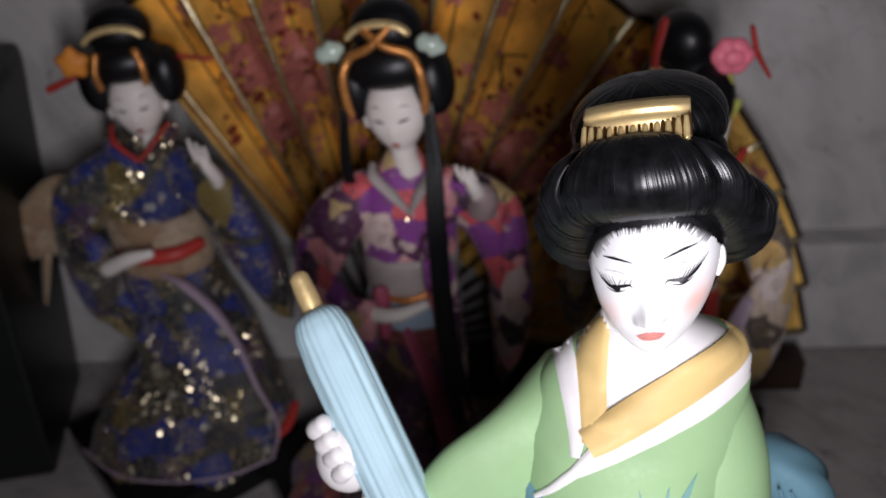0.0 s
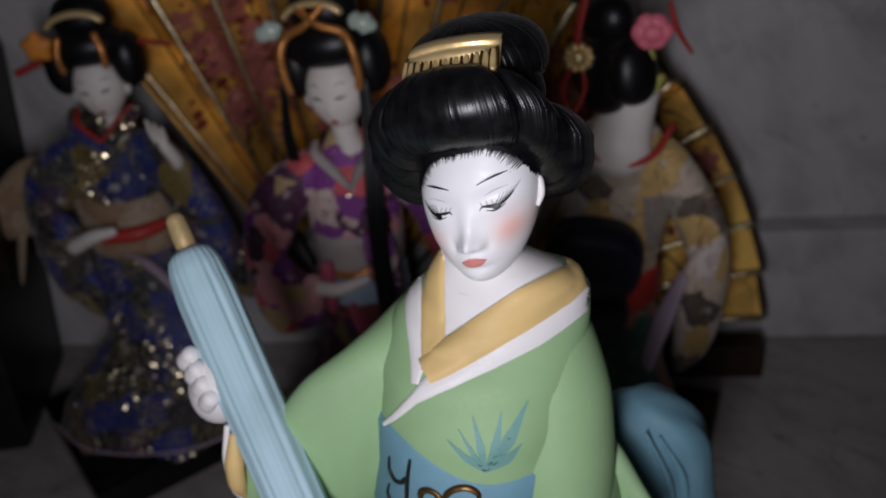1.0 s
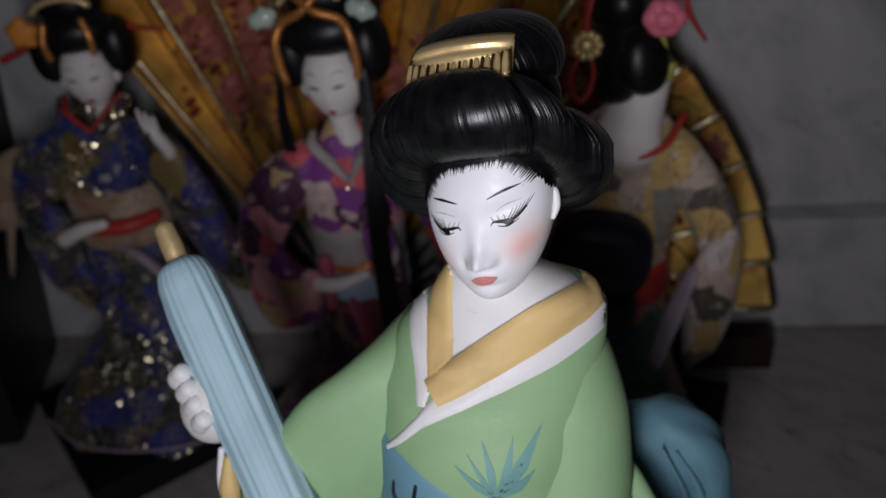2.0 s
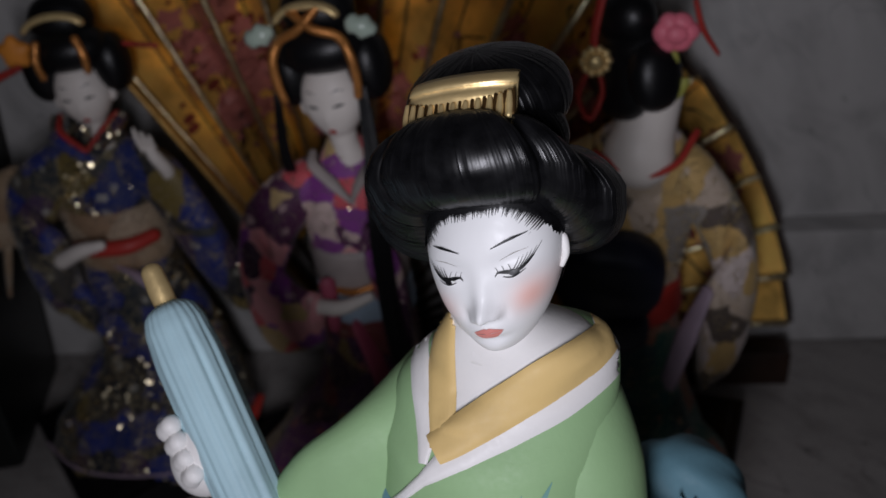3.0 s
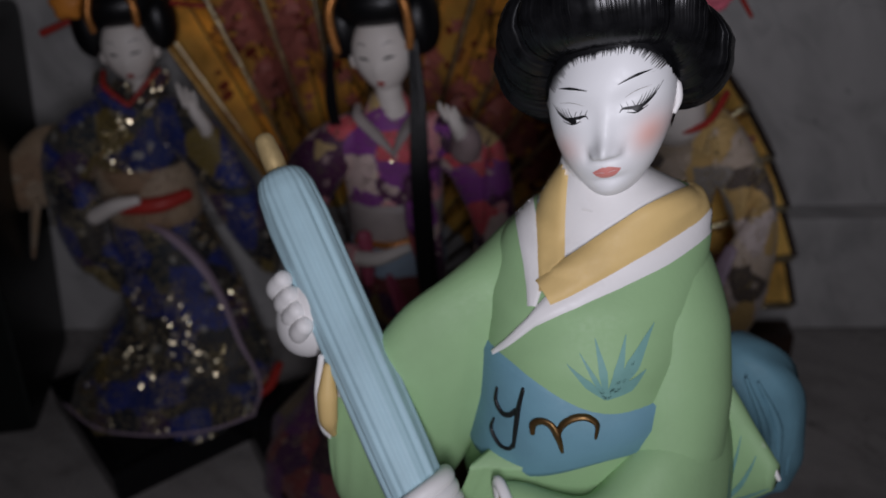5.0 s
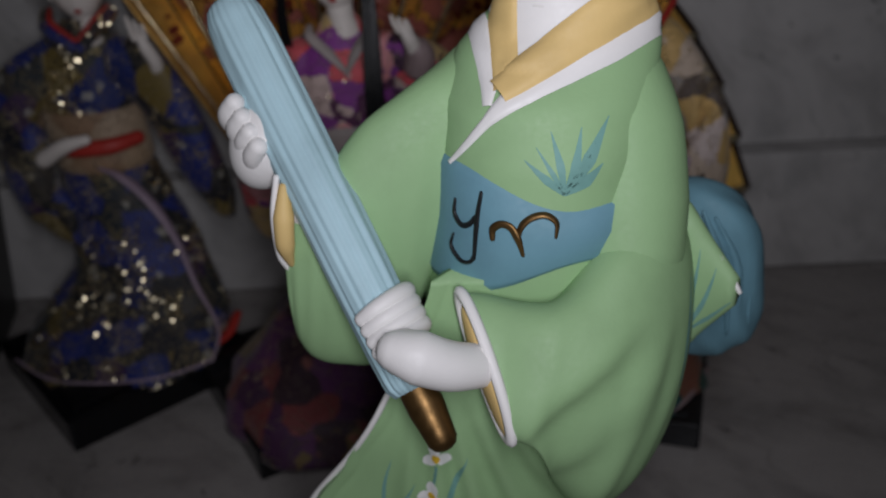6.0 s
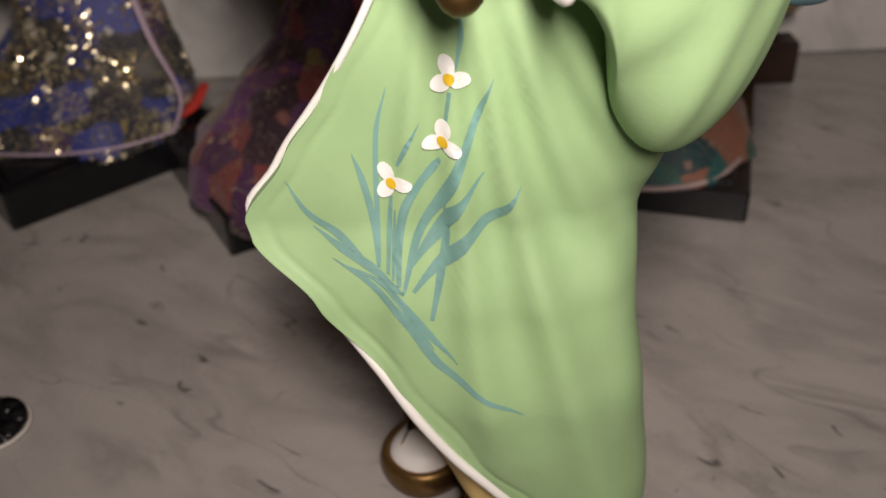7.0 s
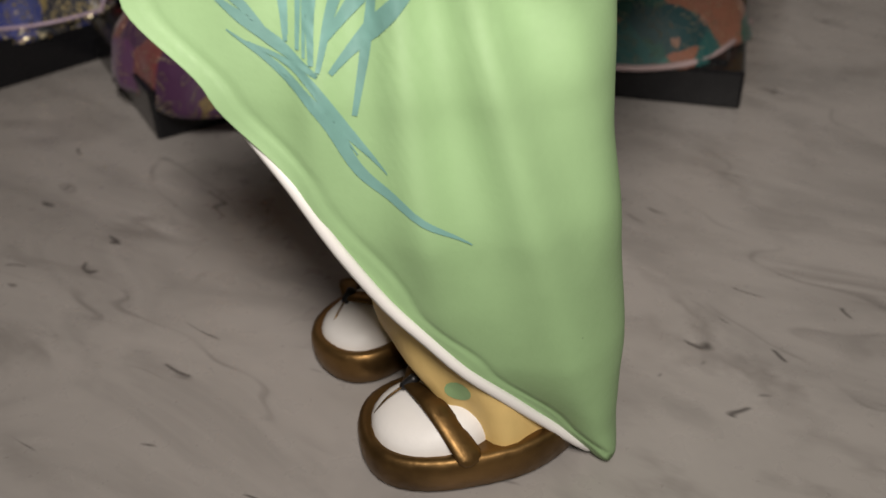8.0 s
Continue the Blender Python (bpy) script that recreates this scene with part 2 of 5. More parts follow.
def brocade(name, colours, scale, thread, glitter=0.5, flower=(0.6, 0.55, 0.45), seed=0.0):
    """Woven silk: drifting patches of colour, outlined pale blossoms and metal thread."""
    m, nodes, links, bsdf = material(name)
    co = nodes.new("ShaderNodeTexCoord")
    mp = nodes.new("ShaderNodeMapping")
    mp.inputs["Location"].default_value = (seed, seed * 0.7, seed * 1.3)
    links.new(co.outputs["Object"], mp.inputs["Vector"])
    warp = node(nodes, "ShaderNodeTexNoise", Scale=scale * 1.5, Detail=2.0)
    links.new(mp.outputs["Vector"], warp.inputs["Vector"])
    bent = nodes.new("ShaderNodeMixRGB")
    bent.inputs["Fac"].default_value = 0.006
    links.new(mp.outputs["Vector"], bent.inputs["Color1"])
    links.new(warp.outputs["Color"], bent.inputs["Color2"])
    patch = node(nodes, "ShaderNodeTexVoronoi", Scale=scale)
    links.new(bent.outputs["Color"], patch.inputs["Vector"])
    pick = nodes.new("ShaderNodeSeparateColor")
    links.new(patch.outputs["Color"], pick.inputs["Color"])
    stops = [(i / len(colours), c) for i, c in enumerate(colours)]
    base = ramp(nodes, stops, constant=True)
    links.new(pick.outputs["Red"], base.inputs["Fac"])
    # blossoms: petal cells about scattered centres
    bloom = node(nodes, "ShaderNodeTexVoronoi", Scale=scale * 1.7)
    links.new(mp.outputs["Vector"], bloom.inputs["Vector"])
    petals = node(nodes, "ShaderNodeTexVoronoi", Scale=scale * 6.5)
    links.new(mp.outputs["Vector"], petals.inputs["Vector"])
    add = nodes.new("ShaderNodeMath")
    add.operation = "MULTIPLY_ADD"
    add.inputs[1].default_value = 0.35
    links.new(petals.outputs["Distance"], add.inputs[0])
    links.new(bloom.outputs["Distance"], add.inputs[2])
    shape = ramp(nodes, [(0.40, (1, 1, 1)), (0.46, (0, 0, 0))])
    links.new(add.outputs[0], shape.inputs["Fac"])
    some = nodes.new("ShaderNodeSeparateColor")
    links.new(bloom.outputs["Color"], some.inputs["Color"])
    want = ramp(nodes, [(0.66, (0, 0, 0)), (0.68, (1, 1, 1))])
    links.new(some.outputs["Green"], want.inputs["Fac"])
    m1 = nodes.new("ShaderNodeMath")
    m1.operation = "MULTIPLY"
    links.new(shape.outputs["Color"], m1.inputs[0])
    links.new(want.outputs["Color"], m1.inputs[1])
    m2 = nodes.new("ShaderNodeMath")
    m2.operation = "MULTIPLY"
    m2.inputs[1].default_value = 0.75
    links.new(m1.outputs[0], m2.inputs[0])
    c1 = nodes.new("ShaderNodeMixRGB")
    c1.inputs["Color2"].default_value = (*flower, 1)
    links.new(m2.outputs[0], c1.inputs["Fac"])
    links.new(base.outputs["Color"], c1.inputs["Color1"])
    # metal thread: fine curling lines and spangles in drifts
    curl = node(nodes, "ShaderNodeTexNoise", Scale=scale * 1.3, Detail=3.0, Distortion=2.5)
    links.new(mp.outputs["Vector"], curl.inputs["Vector"])
    wire = ramp(nodes, [(0.485, (0, 0, 0)), (0.5, (1, 1, 1)), (0.515, (0, 0, 0))])
    links.new(curl.outputs["Fac"], wire.inputs["Fac"])
    dots = node(nodes, "ShaderNodeTexVoronoi", Scale=520.0)
    links.new(mp.outputs["Vector"], dots.inputs["Vector"])
    dot = ramp(nodes, [(0.2, (1, 1, 1)), (0.5, (0, 0, 0))])
    links.new(dots.outputs["Distance"], dot.inputs["Fac"])
    drift = node(nodes, "ShaderNodeTexNoise", Scale=scale * 0.9, Detail=3.0)
    links.new(mp.outputs["Vector"], drift.inputs["Vector"])
    edge = 0.72 - 0.3 * glitter
    gate = ramp(nodes, [(edge, (0, 0, 0)), (edge + 0.05, (1, 1, 1))])
    links.new(drift.outputs["Fac"], gate.inputs["Fac"])
    m3 = nodes.new("ShaderNodeMath")
    m3.operation = "MULTIPLY"
    links.new(dot.outputs["Color"], m3.inputs[0])
    links.new(gate.outputs["Color"], m3.inputs[1])
    m4 = nodes.new("ShaderNodeMath")
    m4.operation = "MAXIMUM"
    links.new(m3.outputs[0], m4.inputs[0])
    links.new(wire.outputs["Color"], m4.inputs[1])
    c2 = nodes.new("ShaderNodeMixRGB")
    c2.inputs["Color2"].default_value = (*thread, 1)
    links.new(m4.outputs[0], c2.inputs["Fac"])
    links.new(c1.outputs["Color"], c2.inputs["Color1"])
    links.new(c2.outputs["Color"], bsdf.inputs["Base Color"])
    links.new(m4.outputs[0], bsdf.inputs["Metallic"])
    rr = ramp(nodes, [(0.0, (0.62,) * 3), (1.0, (0.3,) * 3)])
    links.new(m4.outputs[0], rr.inputs["Fac"])
    links.new(rr.outputs["Color"], bsdf.inputs["Roughness"])
    bsdf.inputs["Sheen Weight"].default_value = 0.15
    jitter = nodes.new("ShaderNodeMath")
    jitter.operation = "MULTIPLY_ADD"
    jitter.inputs[1].default_value = 0.8
    facets = nodes.new("ShaderNodeSeparateColor")
    links.new(dots.outputs["Color"], facets.inputs["Color"])
    crush = node(nodes, "ShaderNodeTexNoise", Scale=70.0, Detail=3.0)
    links.new(mp.outputs["Vector"], crush.inputs["Vector"])
    links.new(m4.outputs[0], jitter.inputs[0])
    links.new(crush.outputs["Fac"], jitter.inputs[2])
    b = node(nodes, "ShaderNodeBump", Strength=0.8, Distance=0.0012)
    links.new(jitter.outputs[0], b.inputs["Height"])
    links.new(b.outputs["Normal"], bsdf.inputs["Normal"])
    return m


def face_glaze(name, colour, rough=0.5):
    """White face paint with a soft rouge where the mesh carries it."""
    m = glaze(name, colour, rough, vary=0.02, grain=700.0, bump=0.05)
    nodes, links = m.node_tree.nodes, m.node_tree.links
    bsdf = nodes["Principled BSDF"]
    was = bsdf.inputs["Base Color"].links[0].from_socket
    at = nodes.new("ShaderNodeAttribute")
    at.attribute_name = "rouge"
    x = nodes.new("ShaderNodeMixRGB")
    x.inputs["Color2"].default_value = (0.80, 0.30, 0.20, 1)
    links.new(at.outputs["Fac"], x.inputs["Fac"])
    links.new(was, x.inputs["Color1"])
    links.new(x.outputs["Color"], bsdf.inputs["Base Color"])
    return m


def hair_lacquer(name):
    """Black painted hair, satin, with fine combed ridges."""
    m, nodes, links, bsdf = material(name)
    at = nodes.new("ShaderNodeAttribute")
    at.attribute_name = "strand"
    n = node(nodes, "ShaderNodeTexNoise", Scale=0.75, Detail=2.0, Roughness=0.55)
    n.noise_dimensions = "1D"
    links.new(at.outputs["Fac"], n.inputs["W"])
    co = nodes.new("ShaderNodeTexCoord")
    fine = node(nodes, "ShaderNodeTexNoise", Scale=260.0, Detail=3.0)
    links.new(co.outputs["Object"], fine.inputs["Vector"])
    tone = ramp(nodes, [(0.35, (0.0035, 0.0035, 0.004)), (0.7, (0.008, 0.008, 0.009))])
    links.new(fine.outputs["Fac"], tone.inputs["Fac"])
    links.new(tone.outputs["Color"], bsdf.inputs["Base Color"])
    rr = ramp(nodes, [(0.3, (0.24,) * 3), (0.7, (0.34,) * 3)])
    links.new(fine.outputs["Fac"], rr.inputs["Fac"])
    links.new(rr.outputs["Color"], bsdf.inputs["Roughness"])
    bsdf.inputs["Specular IOR Level"].default_value = 0.32
    b = node(nodes, "ShaderNodeBump", Strength=0.5, Distance=0.0009)
    links.new(n.outputs["Fac"], b.inputs["Height"])
    links.new(b.outputs["Normal"], bsdf.inputs["Normal"])
    return m


def gold_leaf(name, colour, rough=0.33, crush=0.5):
    m = glaze(name, colour, rough, metal=0.62, vary=0.3, grain=420.0, bump=crush)
    return m


COUNTER = marble("counter_marble", (0.335, 0.312, 0.296), (0.035, 0.028, 0.024), 1.5, 0.3, 0.55)
WALL = marble("wall_marble", (0.50, 0.485, 0.47), (0.2, 0.2, 0.2), 1.6, 0.35, 0.7)
GREEN = glaze("celadon_green_bisque", (0.295, 0.46, 0.23), 0.6, vary=0.05, specks=0.03)
WHITE = glaze("white_bisque", (0.80, 0.78, 0.76), 0.5, vary=0.03)
FACE = face_glaze("white_face_bisque", (0.80, 0.80, 0.80), 0.45)
YELLOW = glaze("cream_yellow_bisque", (0.70, 0.50, 0.20), 0.6, vary=0.07)
HAIR = hair_lacquer("black_hair_glaze")
GOLD = glaze("bright_gold_paint", (0.96, 0.72, 0.34), 0.40, metal=0.6, vary=0.12, grain=500.0, bump=0.35)
BLUE = glaze("dusty_blue_bisque", (0.15, 0.30, 0.37), 0.6, vary=0.08, specks=0.02)
PALE_BLUE = glaze("pale_blue_bisque", (0.42, 0.60, 0.66), 0.6, vary=0.08)
BRONZE = glaze("worn_bronze_paint", (0.17, 0.098, 0.036), 0.43, metal=0.85, vary=0.4, grain=350.0, bump=0.4)
INK = glaze("black_paint_line", (0.008, 0.008, 0.009), 0.45, vary=0.0, bump=0.0)
LIPS = glaze("coral_lip_paint", (0.62, 0.23, 0.20), 0.42, vary=0.08, bump=0.05)
TEAL = glaze("teal_brush_paint", (0.165, 0.335, 0.30), 0.6, vary=0.14, bump=0.1)
PETAL = glaze("white_flower_paint", (0.82, 0.82, 0.80), 0.55, vary=0.03)
STAMEN = glaze("yellow_flower_paint", (0.75, 0.48, 0.03), 0.5, vary=0.08)
LACQUER = glaze("black_lacquer", (0.006, 0.006, 0.007), 0.22, vary=0.1, bump=0.03, spec=0.3)
VASE_BLACK = glaze("black_green_satin", (0.006, 0.008, 0.007), 0.4, vary=0.2, bump=0.05)
DOLL_SKIN = glaze("doll_white_skin", (0.78, 0.72, 0.66), 0.5, vary=0.03, bump=0.03)
DOLL_HAIR = glaze("doll_black_silk_hair", (0.005, 0.005, 0.006), 0.38, vary=0.2, grain=1200.0, bump=0.3)
RED_SILK = glaze("red_silk", (0.42, 0.035, 0.025), 0.5, vary=0.2, bump=0.3)
PINK_SILK = glaze("pink_silk", (0.40, 0.30, 0.30), 0.5, vary=0.12, bump=0.3)
ROSE_SILK = glaze("rose_sash_silk", (0.36, 0.07, 0.12), 0.5, vary=0.2, bump=0.3)
LILAC_SILK = glaze("lilac_satin", (0.38, 0.29, 0.36), 0.4, vary=0.12, bump=0.2)
NAVY_SILK = glaze("navy_velvet", (0.006, 0.008, 0.02), 0.5, vary=0.3, bump=0.4)
CORAL_CORD = glaze("gold_red_braid", (0.62, 0.26, 0.07), 0.32, metal=0.6, vary=0.25, grain=900.0, bump=0.8)
JADE = glaze("pale_jade_bead", (0.50, 0.60, 0.50), 0.25, vary=0.15)
ORANGE = glaze("orange_silk_flower", (0.75, 0.28, 0.04), 0.5, vary=0.2, bump=0.3)
ROSE = glaze("pink_silk_flower", (0.85, 0.20, 0.27), 0.5, vary=0.15, bump=0.3)
LEAFGREEN = glaze("yellow_green_felt", (0.36, 0.36, 0.07), 0.6, vary=0.2)
BLUE_BROCADE = brocade("blue_gold_brocade", [(0.010, 0.020, 0.13), (0.012, 0.012, 0.016), (0.013, 0.022, 0.16), (0.05, 0.022, 0.075), (0.022, 0.026, 0.03), (0.16, 0.115, 0.025), (0.012, 0.012, 0.02), (0.018, 0.028, 0.18), (0.05, 0.045, 0.04)], 62.0, (0.85, 0.70, 0.36), 0.55, (0.42, 0.40, 0.34))
BEIGE_BROCADE = brocade("beige_wave_brocade", [(0.36, 0.25, 0.15), (0.30, 0.19, 0.11), (0.40, 0.30, 0.20)], 60.0, (0.80, 0.62, 0.40), 0.35, (0.42, 0.34, 0.24))
PURPLE_BROCADE = brocade("purple_red_brocade", [(0.26, 0.05, 0.30), (0.70, 0.10, 0.12), (0.05, 0.012, 0.045), (0.24, 0.04, 0.30), (0.60, 0.42, 0.18), (0.78, 0.34, 0.36), (0.10, 0.02, 0.08), (0.72, 0.55, 0.50)], 82.0, (0.70, 0.56, 0.40), 0.25, (0.70, 0.50, 0.48), 3.1)
DARK_BROCADE = brocade("dark_plum_brocade", [(0.05, 0.012, 0.05), (0.09, 0.02, 0.09), (0.16, 0.03, 0.03), (0.03, 0.01, 0.02), (0.15, 0.10, 0.03)], 60.0, (0.50, 0.36, 0.22), 0.15, (0.30, 0.10, 0.08), 5.3)
CREAM_BROCADE = brocade("cream_gold_brocade", [(0.42, 0.33, 0.24), (0.55, 0.44, 0.34), (0.10, 0.075, 0.06), (0.56, 0.37, 0.13), (0.26, 0.23, 0.20), (0.60, 0.50, 0.46)], 70.0, (0.85, 0.66, 0.28), 0.45, (0.58, 0.48, 0.38), 7.7)
TEAL_BROCADE = brocade("teal_floral_silk", [(0.012, 0.09, 0.085), (0.02, 0.12, 0.10), (0.01, 0.05, 0.055), (0.25, 0.10, 0.06), (0.015, 0.08, 0.06)], 70.0, (0.55, 0.45, 0.25), 0.15, (0.35, 0.18, 0.12), 9.2)
GREY_BROCADE = glaze("pale_grey_damask", (0.38, 0.33, 0.31), 0.5, vary=0.25, grain=300.0, bump=0.5)
SKYBLUE = glaze("pale_blue_crepe", (0.34, 0.44, 0.54), 0.6, vary=0.2, bump=0.4)
FAN_GOLD = gold_leaf("fan_gold_leaf", (0.92, 0.56, 0.13), 0.46, 0.6)
FAN_RIM = glaze("fan_dark_lacquer_edge", (0.025, 0.012, 0.007), 0.4, vary=0.4, bump=0.2)
FAN_GLINT = glaze("fan_glint_line", (0.85, 0.72, 0.45), 0.3, metal=1.0, vary=0.3, grain=800.0, bump=1.0)
FAN_RED = glaze("fan_plum_paint", (0.20, 0.035, 0.02), 0.5, vary=0.3)
FAN_PINK = glaze("fan_pink_paint", (0.42, 0.14, 0.11), 0.5, vary=0.25)
FAN_BRANCH = glaze("fan_branch_paint", (0.035, 0.012, 0.006), 0.5, vary=0.3)
SEQUIN = glaze("gold_spangle", (0.95, 0.82, 0.55), 0.3, metal=1.0, vary=0.1, bump=0.0)
PLASTER = glaze("plain_plaster", (0.55, 0.52, 0.48), 0.8, vary=0.06)
FLOORING = glaze("plain_dark_floor", (0.16, 0.13, 0.11), 0.6, vary=0.15)

# ---- the large structure ----
def structure(name, lo, hi, mat, label, bevel=0.0):
    bm = bmesh.new()
    box(bm, lo, hi, 0, bevel)
    return tagged(part(name, bm, mat), label, name.split("_")[0], kind="structure")


WALL_Y = 0.270
structure("countertop", (-1.3, -0.62, -0.03), (1.3, WALL_Y + 0.02, 0.0), COUNTER, "pale grey marble worktop with dark drifting veins", 0.002)
structure("backsplash", (-1.3, WALL_Y, 0.0005), (1.3, WALL_Y + 0.02, 0.076), WALL, "low marble upstand along the back of the worktop", 0.0012)
structure("floor", (-1.5, -2.4, -0.95), (1.5, 0.4, -0.9), FLOORING, "dark plain floor of the dim room")
structure("wall_west", (-1.42, -2.4, -0.9), (-1.302, 0.4, 1.5), PLASTER, "plain pale plaster side wall")
structure("wall_east", (1.302, -2.4, -0.9), (1.42, 0.4, 1.5), PLASTER, "plain pale plaster side wall")
structure("ceiling", (-1.42, -2.4, 1.502), (1.42, 0.4, 1.6), PLASTER, "plain white plaster ceiling")
# unseen side, left open below this strip so the dim world light enters
structure("wall_south", (-1.3, -2.4, 1.2), (1.3, -2.3, 1.5), PLASTER, "plain unseen plaster strip above an opening added to let dim light in")
structure("wall_north", (-1.3, WALL_Y + 0.016, 0.0765), (1.3, WALL_Y + 0.12, 1.5), WALL, "pale grey marble wall with soft dark veins")


# ---- the porcelain figurine, in millimetres ----
def figurine():
    mats = [GREEN, WHITE, YELLOW, HAIR, GOLD, BLUE, PALE_BLUE, BRONZE, INK, LIPS, TEAL, PETAL, STAMEN, FACE]
    g, w, y, hr, gd, bl, pb, bz, ink, lip, tl, pt, st, fc = range(14)
    bm = bmesh.new()

    # torso and shoulders
    rows = [(165, -46, -22, 27, 24), (178, -45, -23, 26, 23), (192, -43, -22, 25, 24), (205, -42, -21, 25.5, 23.5), (216, -41, -19, 25.5, 20.5),
            (226, -38.2, -15.5, 24, 16), (231, -36, -14, 21.8, 13.2), (235.5, -34.5, -13, 18, 10), (239, -37, -14.5, 11.5, 8), (243, -39, -16, 6, 6)]
    rings = []
    for k in range(41):
        z = 165 + 78 * k / 40
        cx, cy, rx, ry = table(rows, z)
        rings.append([Vector((cx + rx * math.cos(a), cy + ry * math.sin(a), z)) for a in [TAU * i / 56 for i in range(56)]])
    loft(bm, rings, g)

    # skirt: a long fall that swings out to a corner and is cut by a slanting hem
    left = [(2, -34), (12, -44), (29, -60), (45, -73.5), (68, -88), (84, -100.5), (97, -112.5), (102, -113.5), (115, -104), (128, -95), (145, -85), (160, -77), (180, -70)]
    right = [(2, -28.5), (25, -27), (51, -29.5), (71, -32), (94, -32), (110, -26), (130, -20), (180, -18)]
    front = [(2, -54), (30, -59), (58, -58), (82, -53), (100, -47), (120, -47), (140, -48), (180, -46)]
    def skirt_front(x, z):
        # soft pleats that spread from the waist and run out towards the near side
        a = math.atan2(x + 72, 176 - z)
        d = math.hypot(x + 72, 176 - z)
        far = smooth(20, 60, d) * (1 - 0.55 * smooth(95, 165, d))
        fold = 0.0
        for mid, wide, high in ((-0.13, 0.05, 1.1), (0.02, 0.055, 1.5), (0.17, 0.06, 1.7), (0.33, 0.07, 1.6), (0.50, 0.075, 1.2), (-0.30, 0.07, 0.5)):
            bend = mid + 0.0011 * max(0.0, d - 60) * (0.4 + mid)
            fold += high * math.exp(-((a - bend) / (0.78 * wide)) ** 2)
        fold += 0.25 * math.sin(0.16 * x + 0.11 * z) + 0.9 * math.sin(0.125 * z + 0.7) * smooth(-42, -30, x)
        return 1.2 - 2.5 * fold * far * smooth(-110, -84, x)
    rings = []
    for k in range(121):
        z = 2 + 178 * k / 120
        x0, x1, yf = table(left, z)[0], table(right, z)[0], table(front, z)[0]
        cx, a = (x0 + x1) / 2, (x1 - x0) / 2
        ring = []
        for i in range(120):
            u = TAU * i / 120
            x = cx + a * math.cos(u)
            q = max(0.0, (x - x0) / (x1 - x0))
            deep = mix(2.2, 24.0, q ** 0.8) * smooth(0, 30, x1 - x0 + 6)
            s = math.sin(u)
            yy = yf + deep - deep * math.copysign(abs(s) ** 0.75, s)
            if s > 0:
                yy += skirt_front(x, z) * s
                # pressed line that follows the border
                yy += 0.7 * math.exp(-((x - x0 - 4.2) / 0.9) ** 2) * s
            else:
                yy += 6.0 * smooth(-80, -114, x)
            ring.append(Vector((x, yy, z)))
        rings.append(ring)
    loft(bm, rings, g)

    # white edge of the hem and of the open front
    edge = [(table(left, z)[0] - 0.3, table(front, z)[0] + 1.9 + 6.0 * smooth(-80, -114, table(left, z)[0]), z) for z in (3, 12, 20, 29, 37, 45, 57, 68, 76, 84, 91, 96.5)]
    tube(bm, [(-33, -50, 3.2)] + edge, [1.3, 1.2, 1.2, 1.0], w, 8, 3)
    edge = [(table(left, z)[0] - 0.2, table(front, z)[0] + 1.2 + 6.0 * smooth(-80, -114, table(left, z)[0]), z) for z in (97, 100, 104, 110, 117, 128, 140, 152, 164)]
    tube(bm, edge, [1.0, 0.8, 0.8], w, 8, 3)
    # yellow under-robe down to the feet
    rings = []
    for k in range(15):
        z = 2 + 50 * k / 14
        x0, x1 = table([(2, -69), (14, -72), (25, -79), (52, -84)], z)[0], -34
        cx, a = (x0 + x1) / 2, (x1 - x0) / 2
        rings.append([Vector((cx + a * math.cos(u), -27 + mix(30.5, 24, k / 14) * math.sin(u) + 1.2 * math.sin(u * 9), z)) for u in [TAU * i / 48 for i in range(48)]])
    loft(bm, rings, y)

    # sandals, socks and straps
    def sandal(cx, cy, turn, long, wide):
        rot = Matrix.Translation((cx, cy, 0)) @ Matrix.Rotation(radians(turn), 4, "Z")
        def foot(u, grow, flat):
            c, s = math.cos(u), math.sin(u)
            return rot @ Vector(((long + grow) * math.copysign(abs(c) ** 0.8, c), (wide + grow) * math.copysign(abs(s) ** 0.85, s) * (1 - 0.10 * c - 0.38 * max(0.0, c) ** 2), flat))
        us = [TAU * i / 40 for i in range(40)]
        loft(bm, [[foot(u, gr, z) for u in us] for gr, z in ((-4.0, 0.2), (-1.6, 0.3), (-0.4, 1.6), (0.2, 4.5), (0.3, 7.6), (-0.2, 9.4), (-1.4, 9.9), (-2.6, 9.2))], bz)
        sock = lambda p: (p.x, p.y, p.z * (1.0 if p.x < -0.2 else 1 + 0.5 * (p.x + 0.2)))
        blob(bm, rot @ Vector((-long * 0.36, 0, 8.0)), (long * 0.54, wide - 2.6, 6.6), w, (0, 0, turn), 28, 14, 0.9, sock)
        # brown line painting the toe crease's shade, joint of the thong and its two straps
        tube(bm, [rot @ Vector(p) for p in ((-long + 3.6, 2.0, 10.8), (-long + 6.5, 2.8, 13.6), (-long + 10.5, 3.8, 15.6))], [0.15, 0.28, 0.3], bz, 6)
        mid = rot @ Vector((-long + 11.5, 4.0, 15.8))
        for sgn in (1, -1):
            end = rot @ Vector((-long + (19.0 if sgn > 0 else 20.5), sgn * (wide - 1.0), 9.8))
            bend = rot @ Vector((-long + (15.0 if sgn > 0 else 15.5), 2.4 + sgn * wide * 0.48, 15.8))
            tube(bm, [mid, bend, end], [1.6, 2.5, 2.9], bz, 12, 6, 0.4)
        tube(bm, [rot @ Vector((-long + 10.0, 3.8, 15.2)), rot @ Vector((-long + 12.6, 4.2, 16.6))], [0.9, 1.2], ink, 8)
    sandal(-58, -47, 10, 24.5, 14)
    sandal(-78, -13, 45, 19, 12)

